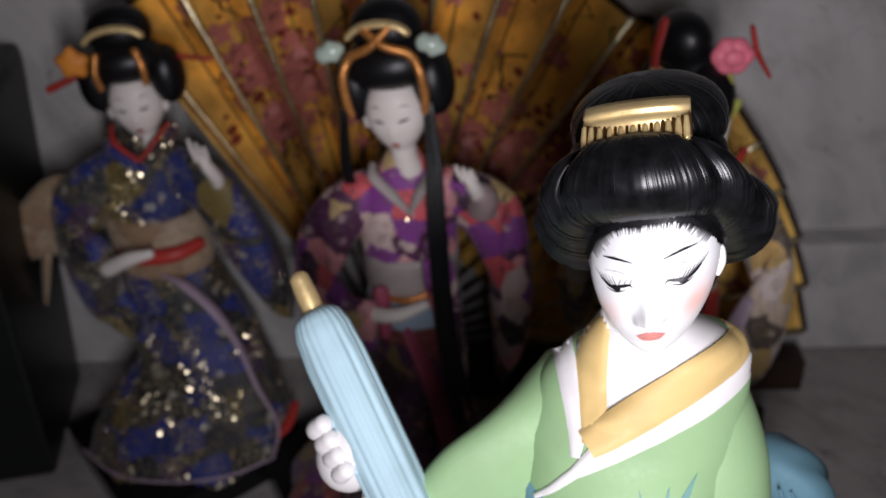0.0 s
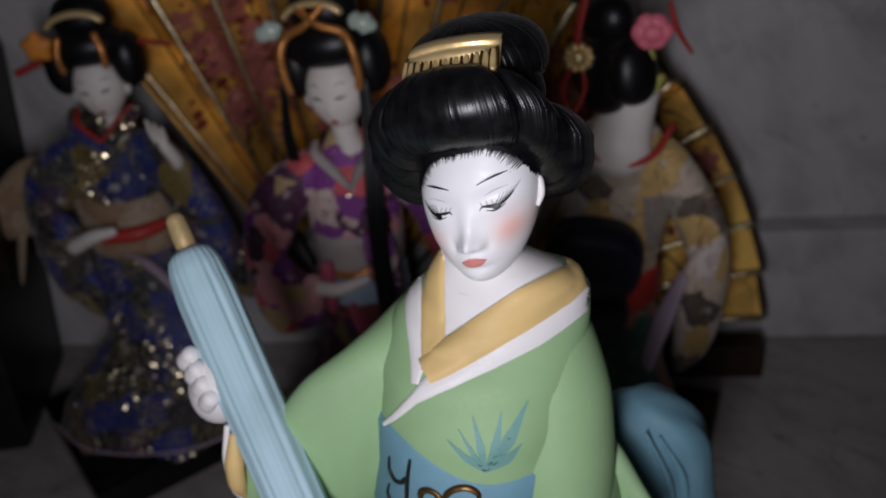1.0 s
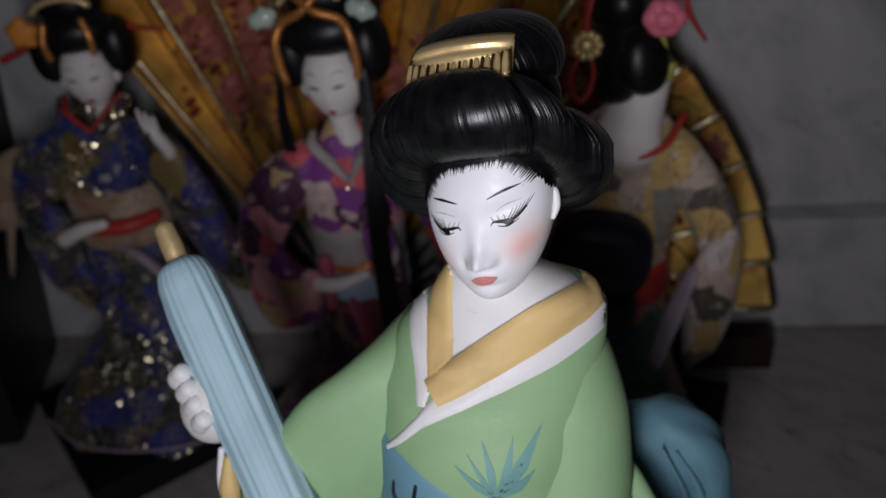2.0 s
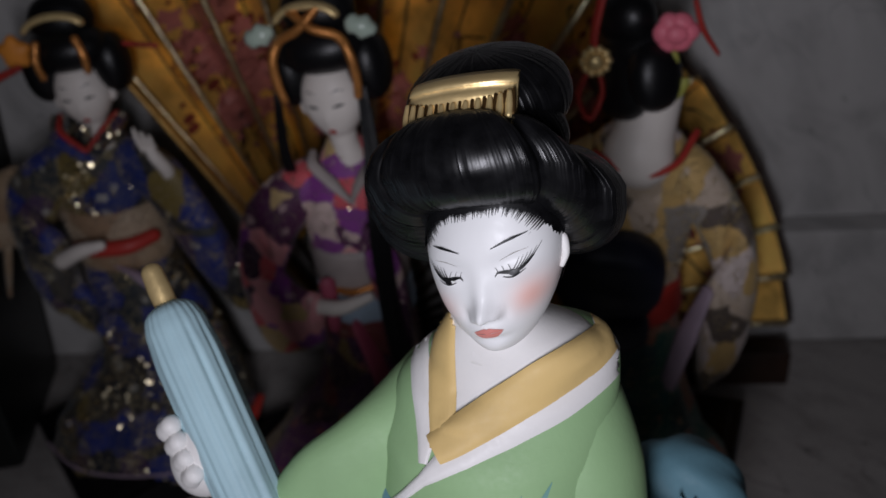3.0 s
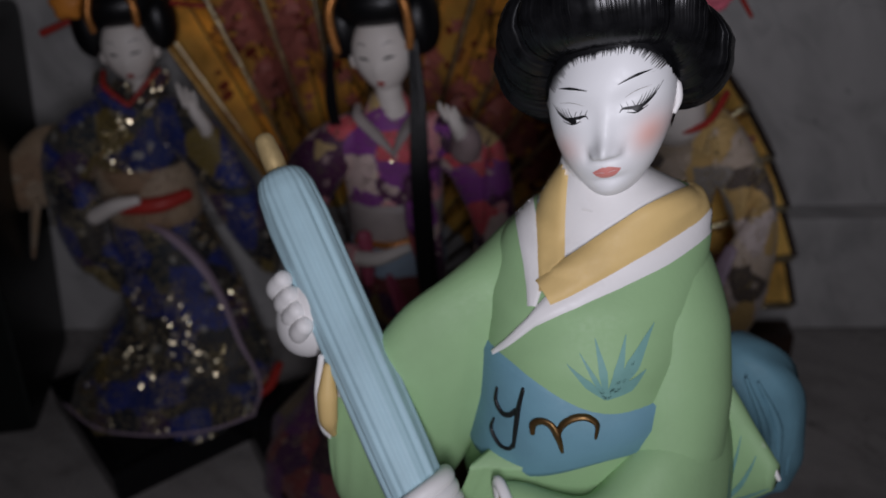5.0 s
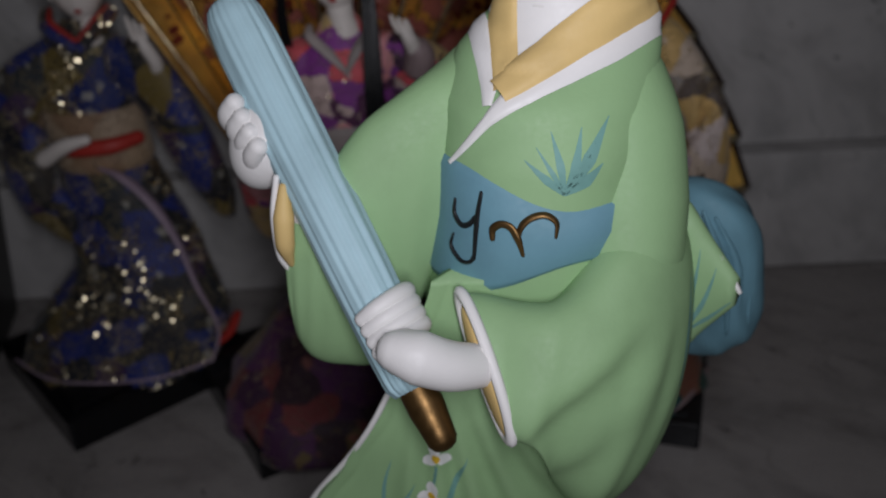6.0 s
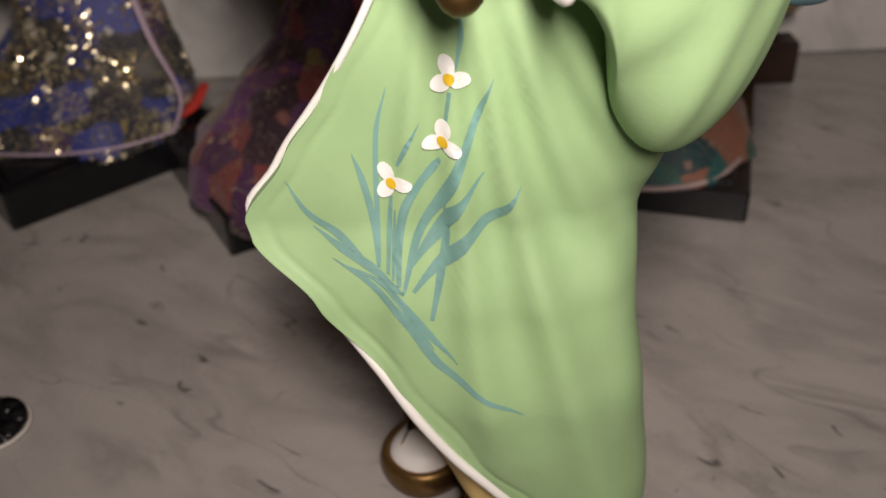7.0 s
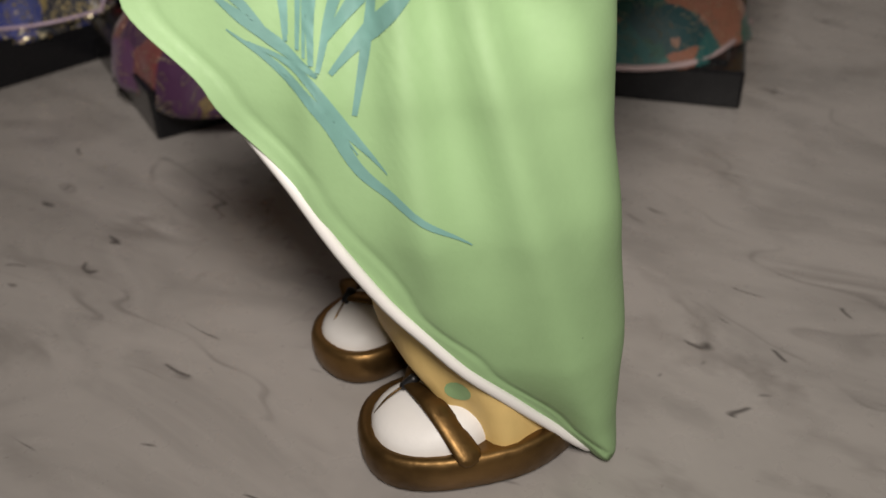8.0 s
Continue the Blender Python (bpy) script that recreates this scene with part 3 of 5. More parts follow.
    # obi with its knot at the back
    rings = []
    for z, grow in ((176, -1.5), (177, 0.4), (179, 1.0), (192, 1.3), (205, 1.0), (207, 0.4), (208, -1.5)):
        cx, cy, rx, ry = table(rows, z)
        rings.append([Vector((cx + (rx + grow) * math.cos(a), cy + (ry + grow) * math.sin(a), 190.8 + (z - 192) * (1 - 0.55 * smooth(-64, -36, cx + rx * math.cos(a))))) for a in [TAU * i / 56 for i in range(56)]])
    loft(bm, rings, bl)
    knot = lambda p: (p.x * (1 + 0.05 * math.sin(9 * p.y + 2 * p.z)) + 0.08 * math.sin(4 * p.z), p.y * (1 + 0.08 * math.sin(11 * p.x + 3 * p.z)), p.z)
    blob(bm, (6, 8, 151), (17.5, 14, 29), bl, (0, -16, 10), 40, 26, 0.8, knot)
    for k in range(3):
        tube(bm, [(2 + 4 * k, -5.5 + 2 * k, 176 - 3 * k), (9 + 4 * k, -6.5 + 2.5 * k, 158), (12 + 3.5 * k, -4.5 + 2 * k, 136)], [0.4, 1.3, 0.4], bl, 8)

    # near arm: upper sleeve, wide hanging fore-sleeve and the corner that swings behind
    tube(bm, [(-30, -12, 226), (-26.5, -16, 217), (-24.5, -22, 206), (-24, -28, 191), (-24, -34, 178)], [10, 13.5, 15.2, 15.6, 14], g, 32, 6)
    start = len(bm.verts)
    bag(bm, [(-10, -17, 168, 16, 5), (-15, -27, 163, 27, 10), (-21, -36, 157, 33.5, 13), (-28.5, -44, 152, 35, 13.5), (-37, -51, 149, 31, 12),
             (-46, -56, 156, 22, 9), (-53, -60, 163, 15.5, 7.5), (-58, -62, 166, 13.5, 6.5)], g, 64, 8, 0.9, 0.6, 2.3)
    # long soft pleats that run from the cuff to the elbow and down the hanging corner
    pleats = [((-56, 153), (-22, 174), 2.6, 2.8), ((-36, 120), (-15, 170), 2.2, 2.6), ((-46, 138), (-20, 160), 1.6, 3.0), ((-26, 124), (-11, 158), 1.6, 2.2)]
    for vert in list(bm.verts)[start:]:
        x, z = vert.co.x, vert.co.z
        for (xa, za), (xb, zb), high, wide in pleats:
            long = math.hypot(xb - xa, zb - za)
            along = ((x - xa) * (xb - xa) + (z - za) * (zb - za)) / long ** 2
            off = ((x - xa) * (zb - za) - (z - za) * (xb - xa)) / long
            fade = smooth(-0.15, 0.25, along) * (1 - smooth(0.7, 1.15, along))
            vert.co.y -= high * fade * math.exp(-(off / (wide if off > 0 else 2.4 * wide)) ** 2)
    bag(bm, [(-14, -18, 168, 24, 6), (-8, -24, 166, 23, 5), (-2, -29, 167, 13, 3.4), (3.5, -34, 168, 4, 2)], g, 28, 5, 0.9, 0.5, 7.0)
    tube(bm, [(-11, -22.5, 191), (-5, -27, 182), (1, -32, 174), (4.2, -34.6, 168)], [0.9, 1.0, 0.9, 0.6], w, 8)
    # white rim and yellow lining of the near cuff
    rim = [Vector((-58.3 - 2.6 * math.cos(u), -62.2 + 6.5 * math.cos(u), 165.6 + 14.2 * math.sin(u) - 1.5 * math.cos(u))) for u in [TAU * i / 16 for i in range(17)]]
    tube(bm, rim, [1.35, 1.35], w, 8, 4)
    blob(bm, (-58.8, -62.4, 164.6), (1.6, 5.8, 12.5), y, (0, 0, 20), 24, 14)

    # the cuff leans back at its top
    for vert in list(bm.verts)[start:]:
        lean, x, z = smooth(-42, -56, vert.co.x), vert.co.x, vert.co.z
        vert.co.x = x - 0.32 * (z - 165) * lean
        vert.co.y += (0.58 * (z - 165) + 4.5) * lean

    # far arm: sleeve behind the umbrella
    bag(bm, [(-55, -12, 214, 15, 12), (-64, -18, 205, 19, 11), (-74, -23, 192, 27, 9), (-85, -26, 180, 32, 8), (-95, -28, 174, 26, 7.5), (-102, -29, 172, 21, 6), (-105.5, -29, 172, 15, 4)], g, 32, 6, 0.9, 0.7, 5.0)
    tube(bm, [(-103, -33, 201), (-103.6, -35, 194), (-104, -35.5, 187), (-103.6, -34, 181)], [1.2, 2.6, 2.4, 0.8], y, 8)
    tube(bm, [(-104.6, -32, 203), (-106, -34, 194), (-106, -34, 184), (-104.6, -33, 179)], [0.8, 1.0, 1.0, 0.6], w, 8)

    # umbrella: a furled, fluted canopy with gilt tip and bronze handle
    top, low = Vector((-117, -2, 237)), Vector((-74, -58.5, 161))
    axis = (low - top).normalized()
    sa = axis.cross(Vector((0, 0, 1))).normalized()
    sb = axis.cross(sa)
    length = (low - top).length
    prof = [(0, 2.6), (0.6, 4.4), (2.5, 6.2), (6, 7.1), (14, 7.6), (40, 7.6), (70, 7.3), (92, 6.9), (length - 4, 6.6), (length - 1, 6.2), (length, 5.2)]
    rings = []
    for k in range(61):
        d = length * (k / 60) ** 1.15
        r = table(prof, d)[0]
        ring = []
        for i in range(120):
            u = TAU * i / 120
            flute = 0.58 * smooth(2, 16, d) * (abs(math.cos(6.5 * u + 0.25 * math.sin(2 * u) + 0.08 * math.sin(d * 0.11))) ** 0.8 - 0.6) * (0.75 + 0.35 * math.sin(3 * u + 1)) + 0.10 * math.sin(23 * u + 0.03 * d)
            ring.append(top + axis * d + (sa * math.cos(u) + sb * math.sin(u)) * (r + flute))
        rings.append(ring)
    loft(bm, rings, pb)
    tube(bm, [top + axis * 1, top - axis * 4, top - axis * 8.5], [2.7, 2.8, 2.5], gd, 16)
    tube(bm, [low - axis * 1, low + axis * 5, low + axis * 13], [4.4, 4.4, 3.5], bz, 20)

    # folded fingers round the umbrella, above and below
    def grip(d0, sign, spin, mitt, fat, mat):
        """Four folded fingers about the axis at d0 along it."""
        for k in range(4):
            d = d0 + (k - 1.5) * fat * 1.22
            c = top + axis * d
            r0 = table(prof, d)[0]
            pts = []
            for t in range(6):
                u = spin + sign * (t / 5) * 2.4
                pts.append(c + (sa * math.cos(u) + sb * math.sin(u)) * (r0 + fat * 0.3) + axis * (t - 2) * 0.5 * sign)
            tube(bm, pts, [fat * 0.9, fat * 1.0, fat, fat * 0.92, fat * 0.75], mat, 14, 4)
        blob(bm, mitt[0], mitt[1], mat, mitt[2], 28, 16)
    grip(88, 1, 3.4, ((-76, -61.8, 173), (5.2, 4.8, 5.6), (0, 28, -10)), 2.3, w)
    tube(bm, [(-79, -63.2, 175.0), (-73, -64, 173.2), (-66, -62.3, 169.4), (-57, -57, 165.6)], [4.2, 6.0, 5.6, 4.8], w, 28, 8)
    # far fingers: four rolls that bulge out past the canopy, with the palm behind
    for k in range(4):
        d = 27.5 + 4.0 * k
        r0 = table(prof, d)[0]
        pts = [top + axis * (d - 1.5 + 0.5 * t) + (sa * math.cos(u) + sb * math.sin(u)) * (r0 + 0.6 + (4.0 - 0.4 * k) * math.sin(math.pi * min(1, t / 5 * 0.8 + 0.1))) for t, u in enumerate((-0.05, 0.35, 0.75, 1.15, 1.6, 2.1))]
        tube(bm, pts, [2.3, 2.7, 2.8, 2.7, 2.4], w, 16, 5)
    blob(bm, top + axis * 35 + (sa * math.cos(1.1) + sb * math.sin(1.1)) * 7.2, (9.2, 9.0, 12.6), w, (0, 26, 0), 28, 16)
    tube(bm, [(-101, -26, 199), (-99, -27, 194), (-96, -26, 188)], [6, 6.5, 6], w, 16)

    # neck
    tube(bm, [(-40.5, -20, 256), (-40.2, -18.5, 249), (-40.2, -17, 243), (-40.5, -16.5, 238)], [8.4, 8.2, 8.6, 10.0], w, 28, 6)

    # bare chest and crossed collars, laid flush on shoulders and breast
    loft(bm, [[Vector((-40 + dx + rx * math.cos(u), -17 + dy + ry * math.sin(u), z)) for u in [TAU * m / 36 for m in range(36)]] for z, rx, ry, dx, dy in
              ((249, 8.2, 7.8, 0, 0), (244, 9.2, 8.8, 0, 0.2), (241, 12.2, 9.4, 1.4, 0.4), (238, 15.8, 10.8, 3.2, 0.9), (235, 18.4, 11.8, 4.4, 1.4), (230, 17.4, 12.8, 3.2, 0.8), (225, 10.0, 13.4, -6.5, -1.8))], w)
    tree = BVHTree.FromBMesh(bm)
    way = (0.03, 0.74, -0.67)
    ribbon(bm, tree, way, [(-56.2, -4, 234.5), (-57.0, -12, 232), (-55.8, -22, 228.5), (-54.8, -29, 223.2), (-55.6, -33.5, 217.5)], [4.4, 4.6, 5.0, 4.6, 2.0], w, 0.25, 6, 8, 0.5, 9)
    ribbon(bm, tree, way, [(-49.0, -6, 241), (-50.5, -16, 239.2), (-51.4, -24, 235), (-51.6, -30, 228.6), (-52.4, -34, 222)], [6.0, 6.4, 6.6, 6.4, 4], y, 0.35, 6, 8, 0.9, 9)
    ribbon(bm, tree, way, [(-16.0, -4, 233.4), (-15.2, -12, 233.2), (-19.0, -20, 232.4), (-28, -27.6, 230), (-39, -32.4, 226.4), (-48, -35.5, 222), (-56, -36.5, 215.5), (-61, -35, 209.2), (-64.6, -31, 203)], [8, 8.6, 9.4, 9.6, 9.2, 6.8, 2.6, 1.9, 1.2], w, 0.5, 8, 10, 0.7, 9)
    ribbon(bm, tree, way, [(-17.4, -5, 235.2), (-16.4, -12, 234.8), (-20.6, -19.2, 234.4), (-30.2, -26.2, 232.4), (-40.6, -31, 228.6), (-48.8, -33.6, 224.6), (-53.2, -34.4, 222.0)], [5.5, 6.4, 8.0, 8.8, 8.8, 8, 6.8], y, 1.0, 8, 10, 1.2, 9)

    # head, in its own axes: right, up, ahead
    eyes = Vector((-41.2, -29.6, 261.0))
    right = Vector((0.945, -0.23, 0.20)).normalized()
    up = Vector((-0.17, 0.05, 0.98))
    up = (up - right * up.dot(right)).normalized()
    ahead = right.cross(up).normalized()
    if ahead.y > 0:
        ahead = -ahead
    nod = Matrix.Rotation(radians(0), 3, right)
    up, ahead = nod @ up, nod @ ahead
    H = lambda u, v, q: eyes + right * u + up * v + ahead * q
    big = 1.07
    HF = lambda u, v, q: H(big * (u + 0.105 * v - 0.2), big * (v + 0.075 * u), big * q)
    def bell(u, v, cu, cv, su, sv):
        return math.exp(-((u - cu) / su) ** 2 - ((v - cv) / sv) ** 2)
    rouge = {}
    rings, uv = [], []
    for j in range(81):
        lat = -math.pi / 2 + math.pi * min(max(j / 80, 0.012), 0.988)
        ring = []
        for i in range(120):
            lon = TAU * i / 120
            pu, pv, pq = math.cos(lat) * math.sin(lon), math.sin(lat), math.cos(lat) * math.cos(lon)
            v = (17.8 if pv > 0 else 20.3) * pv
            jaw = 1 - 0.11 * smooth(0.1, -1.0, pv)
            u = 12.9 * pu * jaw
            full = math.cos(lon) * (1 - abs(pv) ** 4.5) ** 0.5 if pv < 0 else pq
            q = -12.2 + 12.2 * math.copysign(abs(full) ** 0.86, full)
            q -= 1.2 * smooth(4, 16, v)
            if pq > 0.1:
                q += 3.3 * bell(u, v, 0, -7.0, 1.7, 2.2) * smooth(-9.4, -7.8, v) + 1.0 * bell(u, v, 0, -3.6, 1.7, 4.0)
                q += 1.5 * (bell(u, v, 2.2, -7.7, 0.95, 1.1) + bell(u, v, -2.2, -7.7, 0.95, 1.1)) * smooth(-9.2, -8.2, v) - 0.5 * (bell(u, v, 3.9, -7.6, 0.8, 1.6) + bell(u, v, -3.9, -7.6, 0.8, 1.6))
                q += 1.1 * bell(u, v, 0, -11.6, 3.4, 1.7) - 0.7 * bell(u, v, 0, -13.6, 3.0, 0.8) - 0.45 * bell(u, v, 0, -11.55, 3.0, 0.35)
                q += 1.0 * bell(u, v, 0, -16.6, 3.8, 2.2)
                q -= 1.0 * (bell(u, v, 5.6, 1.2, 4.0, 2.2) + bell(u, v, -5.6, 1.2, 4.0, 2.2))
                q += 0.95 * (bell(u, v, 6.6, -0.2, 3.2, 1.8) + bell(u, v, -6.6, -0.2, 3.2, 1.8))
                q += 0.5 * (bell(u, v, 7.5, -6.5, 3.6, 3.6) + bell(u, v, -7.5, -6.5, 3.6, 3.6))
            ring.append(HF(u, v, q))
            uv.append(0.62 * bell(u, v, 8.3, -6.2, 3.2, 3.4) + 0.34 * bell(u, v, -8.3, -6.5, 2.9, 3.0) if pq > 0 else 0.0)
        rings.append(ring)
    head = loft(bm, rings, fc)
    for vert, amount in zip((vv for row in head for vv in row), uv):
        rouge[vert] = amount
    # ears
    for s in (1, -1):
        tube(bm, [H(12.0 * s, 1.5, -12), H(13.3 * s, 0.4, -12), H(13.3 * s, -2.6, -11.4), H(12.2 * s, -5.0, -10.6)], [0.6, 0.9, 0.8, 0.5], w, 10)
    flat = [p for ring in rings for p in ring]
    quads = [(j * 120 + i, j * 120 + (i + 1) % 120, (j + 1) * 120 + (i + 1) % 120, (j + 1) * 120 + i) for j in range(80) for i in range(120)]
    face_tree = BVHTree.FromPolygons(flat, quads)
    # close cap of hair that follows the skull down to the hairline
    def hairline(u):
        return 11.9 - 11.9 * min(1.0, abs(u) / 13.0) ** 3.6
    heart = H(0, 0, -12)
    shell = {}
    def shelled(n):
        if n not in shell:
            shell[n] = bm.verts.new(flat[n] + (flat[n] - heart).normalized() * 0.5)
        return shell[n]
    for quad in quads:
        mid = sum((flat[n] for n in quad), Vector()) / 4 - eyes
        u, v, q = mid.dot(right) / big + 0.2, mid.dot(up) / big, mid.dot(ahead) / big
        u, v = (u - 0.105 * v) / (1 - 0.105 * 0.075), (v - 0.075 * u) / (1 - 0.105 * 0.075)
        if (q > -11.5 and v > hairline(u)) or (q <= -11.5 and v > -9):
            f = bm.faces.new([shelled(n) for n in quad])
            f.material_index, f.smooth = hr, True

    # hair: a rolled crown round the face, a cap and a top knot
    strand = {}
    rings = []
    around, across = 160, 32
    roll = [(0, 1.0, 20.4, -7.6, 9.2), (25, 7.0, 19.4, -8.8, 9.5), (50, 11.0, 15.6, -11.2, 10.8), (75, 13.4, 7.0, -13.8, 11.9), (100, 13.6, 3.4, -18.5, 11.8), (130, 10.5, 2.5, -25, 10.4), (180, 0, 2.0, -29, 10.0)]
    for i in range(around):
        th = 360 * i / around - 180
        cu, cv, cq, r = table(roll, abs(th))
        cu *= math.copysign(1, th) if th else 0
        c = H(cu, cv, cq)
        out = (right * cu + ahead * (cq + 17) * 0.9 + up * 0.0).normalized() if abs(th) > 1 else ahead
        pinch = 1 - 0.19 * (math.exp(-((abs(th) - 36) / 3.4) ** 2) + 0.5 * math.exp(-((abs(th) - 68) / 7.0) ** 2))
        ring = []
        for k in range(across):
            a = TAU * k / across
            ring.append(c + (out * math.cos(a) + up * math.sin(a)) * r * pinch * (1.0 if math.sin(a) > 0 else 0.94))
        rings.append(ring)
    rings.append(rings[0])
    rows_ = [[bm.verts.new(p) for p in ring] for ring in rings[:-1]]
    for i, row in enumerate(rows_):
        th = 360 * i / around - 180
        for vert in row:
            strand[vert] = th * 0.32
    for i in range(around):
        a, b = rows_[i], rows_[(i + 1) % around]
        for k in range(across):
            j = (k + 1) % across
            f = bm.faces.new((a[k], a[j], b[j], b[k]))
            f.material_index, f.smooth = hr, True
    def tufted(*args, **kw):
        for row in blob(bm, *args, **kw):
            for k, vert in enumerate(row):
                strand[vert] = k * 1.3
    base = Matrix((right, ahead, up)).transposed().to_euler()
    turn = [math.degrees(a) for a in base]
    tufted(H(0, 18, -20), (16.5, 11.5, 11.5), hr, turn, 40, 18)
    tufted(H(0, 6, -20), (17, 13, 14), hr, turn, 40, 18)
    tufted(H(0.6, 24.0, -26.0), (16.4, 13.5, 10.0), hr, turn, 48, 20, 0.92)
    tufted(H(0, -4, -20), (9.5, 7, 12), hr, turn, 32, 14)

    # gilt comb in front of the top knot: curved back with teeth and two grooves
    arc = lambda s, v, q: H(12.0 * math.sin(s), v, -13.0 + q + 5.0 * (math.cos(s) - 1))
    ss = [mix(-1.08, 1.08, i / 26) for i in range(27)]
    rings = [[arc(s, 26.4 + lift * 1.0 + 5.6 * a, 4.6 - 7.6 * a + b) for a, b in ((0, -1.6), (0, 0.5), (0.25, 1.0), (0.5, 0.9), (0.58, 1.5), (0.74, 1.8), (0.80, 0.5), (0.86, 1.7), (0.97, 1.5), (1.02, 0.2), (1.0, -1.8))]
             for s in ss for lift in (3.4 * (math.cos(s) - 1) + 0.8,)]
    loft(bm, rings, gd)
    for i in range(11):
        s = mix(-0.98, 0.98, i / 10)
        tube(bm, [arc(s, 26.8, 5.6), arc(s, 28.3, 3.8), arc(s, 29.8, 2.0)], [0.7, 0.75, 0.5], gd, 8)
        s += 0.098
        tube(bm, [arc(s, 26.8, 5.3), arc(s, 28.3, 3.5), arc(s, 29.9, 1.6)], [0.5, 0.5, 0.35], bz, 6)

    # painted face: brows, lashes, lips, fine hairline
    way = -ahead
    F = lambda u, v: HF(u, v, 0)
    for s in (1, -1):
        ribbon(bm, face_tree, way, [F(2.9 * s, 5.0), F(4.6 * s, 5.45), F(6.6 * s, 5.75), F(9.0 * s, 5.7)], [0.08, 0.34, 0.5, 0.06], ink)
        # lid line, dark slit of the eye and fine under line
        ribbon(bm, face_tree, way, [F(3.0 * s, -0.3), F(3.6 * s, 0.25), F(5.0 * s, 0.1), F(6.8 * s, -0.1), F(8.4 * s, 0.45), F(9.6 * s, 1.2)], [0.12, 0.3, 0.6, 0.72, 0.45, 0.1], ink)
        ribbon(bm, face_tree, way, [F(4.4 * s, -0.55), F(6.2 * s, -0.95), F(8.2 * s, -0.35)], [0.1, 0.3, 0.1], ink)
        dab(bm, face_tree, way, F(6.3 * s, -0.3), 1.0, 0.62, ink)
        dab(bm, face_tree, way, F(5.0 * s, -0.32), 0.45, 0.22, pt, 0, 0.4)
        for k in range(6):
            t = k / 5
            u0, v0 = mix(6.2, 9.0, t), mix(0.2, 0.9, t ** 2)
            ribbon(bm, face_tree, way, [F(u0 * s, v0), F((u0 + 0.6 + 0.3 * t) * s, v0 + 0.8), F((u0 + 1.0 + 0.8 * t) * s, v0 + 1.7 + 0.2 * t)], [0.2, 0.13, 0.04], ink, steps=3)
        for k in range(3):
            u0 = 3.6 + 1.1 * k
            ribbon(bm, face_tree, way, [F(u0 * s, 0.2), F((u0 - 0.2) * s, 0.8), F((u0 - 0.5) * s, 1.3)], [0.14, 0.1, 0.04], ink, steps=3)
        # thin brown stroke that paints the shade in the upper lid's fold
        ribbon(bm, face_tree, way, [F(4.0 * s, 2.2), F(6.4 * s, 2.9), F(8.8 * s, 2.9)], [0.03, 0.09, 0.03], bz, 0.12)
    ribbon(bm, face_tree, way, [F(-2.8, -11.4), F(-1.5, -11.05), F(-0.5, -10.9), F(0, -11.05), F(0.5, -10.9), F(1.5, -11.05), F(2.8, -11.4)], [0.2, 0.8, 1.2, 1.1, 1.2, 0.8, 0.2], lip, 0.2, 4, 4)
    ribbon(bm, face_tree, way, [F(-2.6, -11.55), F(-1.4, -12.0), F(0, -12.2), F(1.4, -12.0), F(2.6, -11.55)], [0.2, 1.1, 1.5, 1.1, 0.2], lip, 0.2, 5, 4)
    rnd = random.Random(5)
    for k in range(92):
        u = mix(-11.0, 11.0, k / 91)
        v = hairline(u)
        slope = (hairline(u + 0.1) - hairline(u - 0.1)) / 0.2
        n_u, n_v = Vector((slope, -1.0)).normalized() if abs(u) > 0.01 else (0.0, -1.0)
        reach = rnd.uniform(0.8, 1.9) * (1.0 if abs(u) < 10 else 0.8)
        ribbon(bm, face_tree, way, [F(u - n_u * 1.2, v - n_v * 1.2), F(u, v), F(u + n_u * reach, v + n_v * reach)], [0.6, 0.42, 0.05], ink, steps=3)
    ribbon(bm, face_tree, way, [F(0, 13.6), F(0.1, 12.0), F(0, 10.2)], [0.5, 0.35, 0.05], ink, steps=3)
    tree = BVHTree.FromBMesh(bm)
    # scroll ornament on the obi
    way = (0.05, 0.95, -0.3)
    def scroll(pts, radii, mat, dy=0.0):
        path = []
        for x, z in pts:
            p = Vector((x, -46, z))
            place, normal, _, _ = tree.ray_cast(p - Vector((0, 60, 0)), Vector((0, 1, 0)))
            path.append((place if place is not None else p) + Vector((0, -0.2, 0)))
        tube(bm, path, radii, mat, 8, 5, 0.6)
    scroll([(-55.6, 190.6), (-55.4, 193), (-53.6, 194.4), (-51.4, 193.8), (-49.9, 191), (-49, 187.4)], [0.6, 1.0, 1.0, 1.1, 0.5], bz)
    scroll([(-50.2, 190.8), (-49.3, 194.1), (-47.1, 196.2), (-44, 196.8), (-41.5, 195), (-41.7, 191.8)], [0.7, 1.0, 1.0, 0.9, 0.5], bz)
    scroll([(-57.7, 200.7), (-58.7, 195.7), (-59.4, 190), (-59.9, 185)], [0.7, 1.0, 0.7], ink)
    scroll([(-63.6, 197.4), (-63.9, 194), (-62.5, 192), (-60.6, 192.8), (-59.2, 195)], [0.5, 0.9, 0.8, 0.5], ink)
    scroll([(-64.4, 189), (-65, 186), (-63, 183.4), (-60.8, 183.8), (-59.7, 186)], [0.5, 0.9, 0.8, 0.5], ink)

    # brush-painted reeds and iris flowers
    tree = BVHTree.FromBMesh(bm)
    way = (0, 1, 0)
    def blade(pts, widths):
        ribbon(bm, tree, way, [(x, -60, z) for x, z in pts], [0.74 * a for a in widths], tl, 0.22, 12, 4)
    blade([(-87.2, 92), (-87.8, 101.9), (-89.2, 110.5), (-90.7, 116)], [1.0, 1.9, 1.7, 0.2])
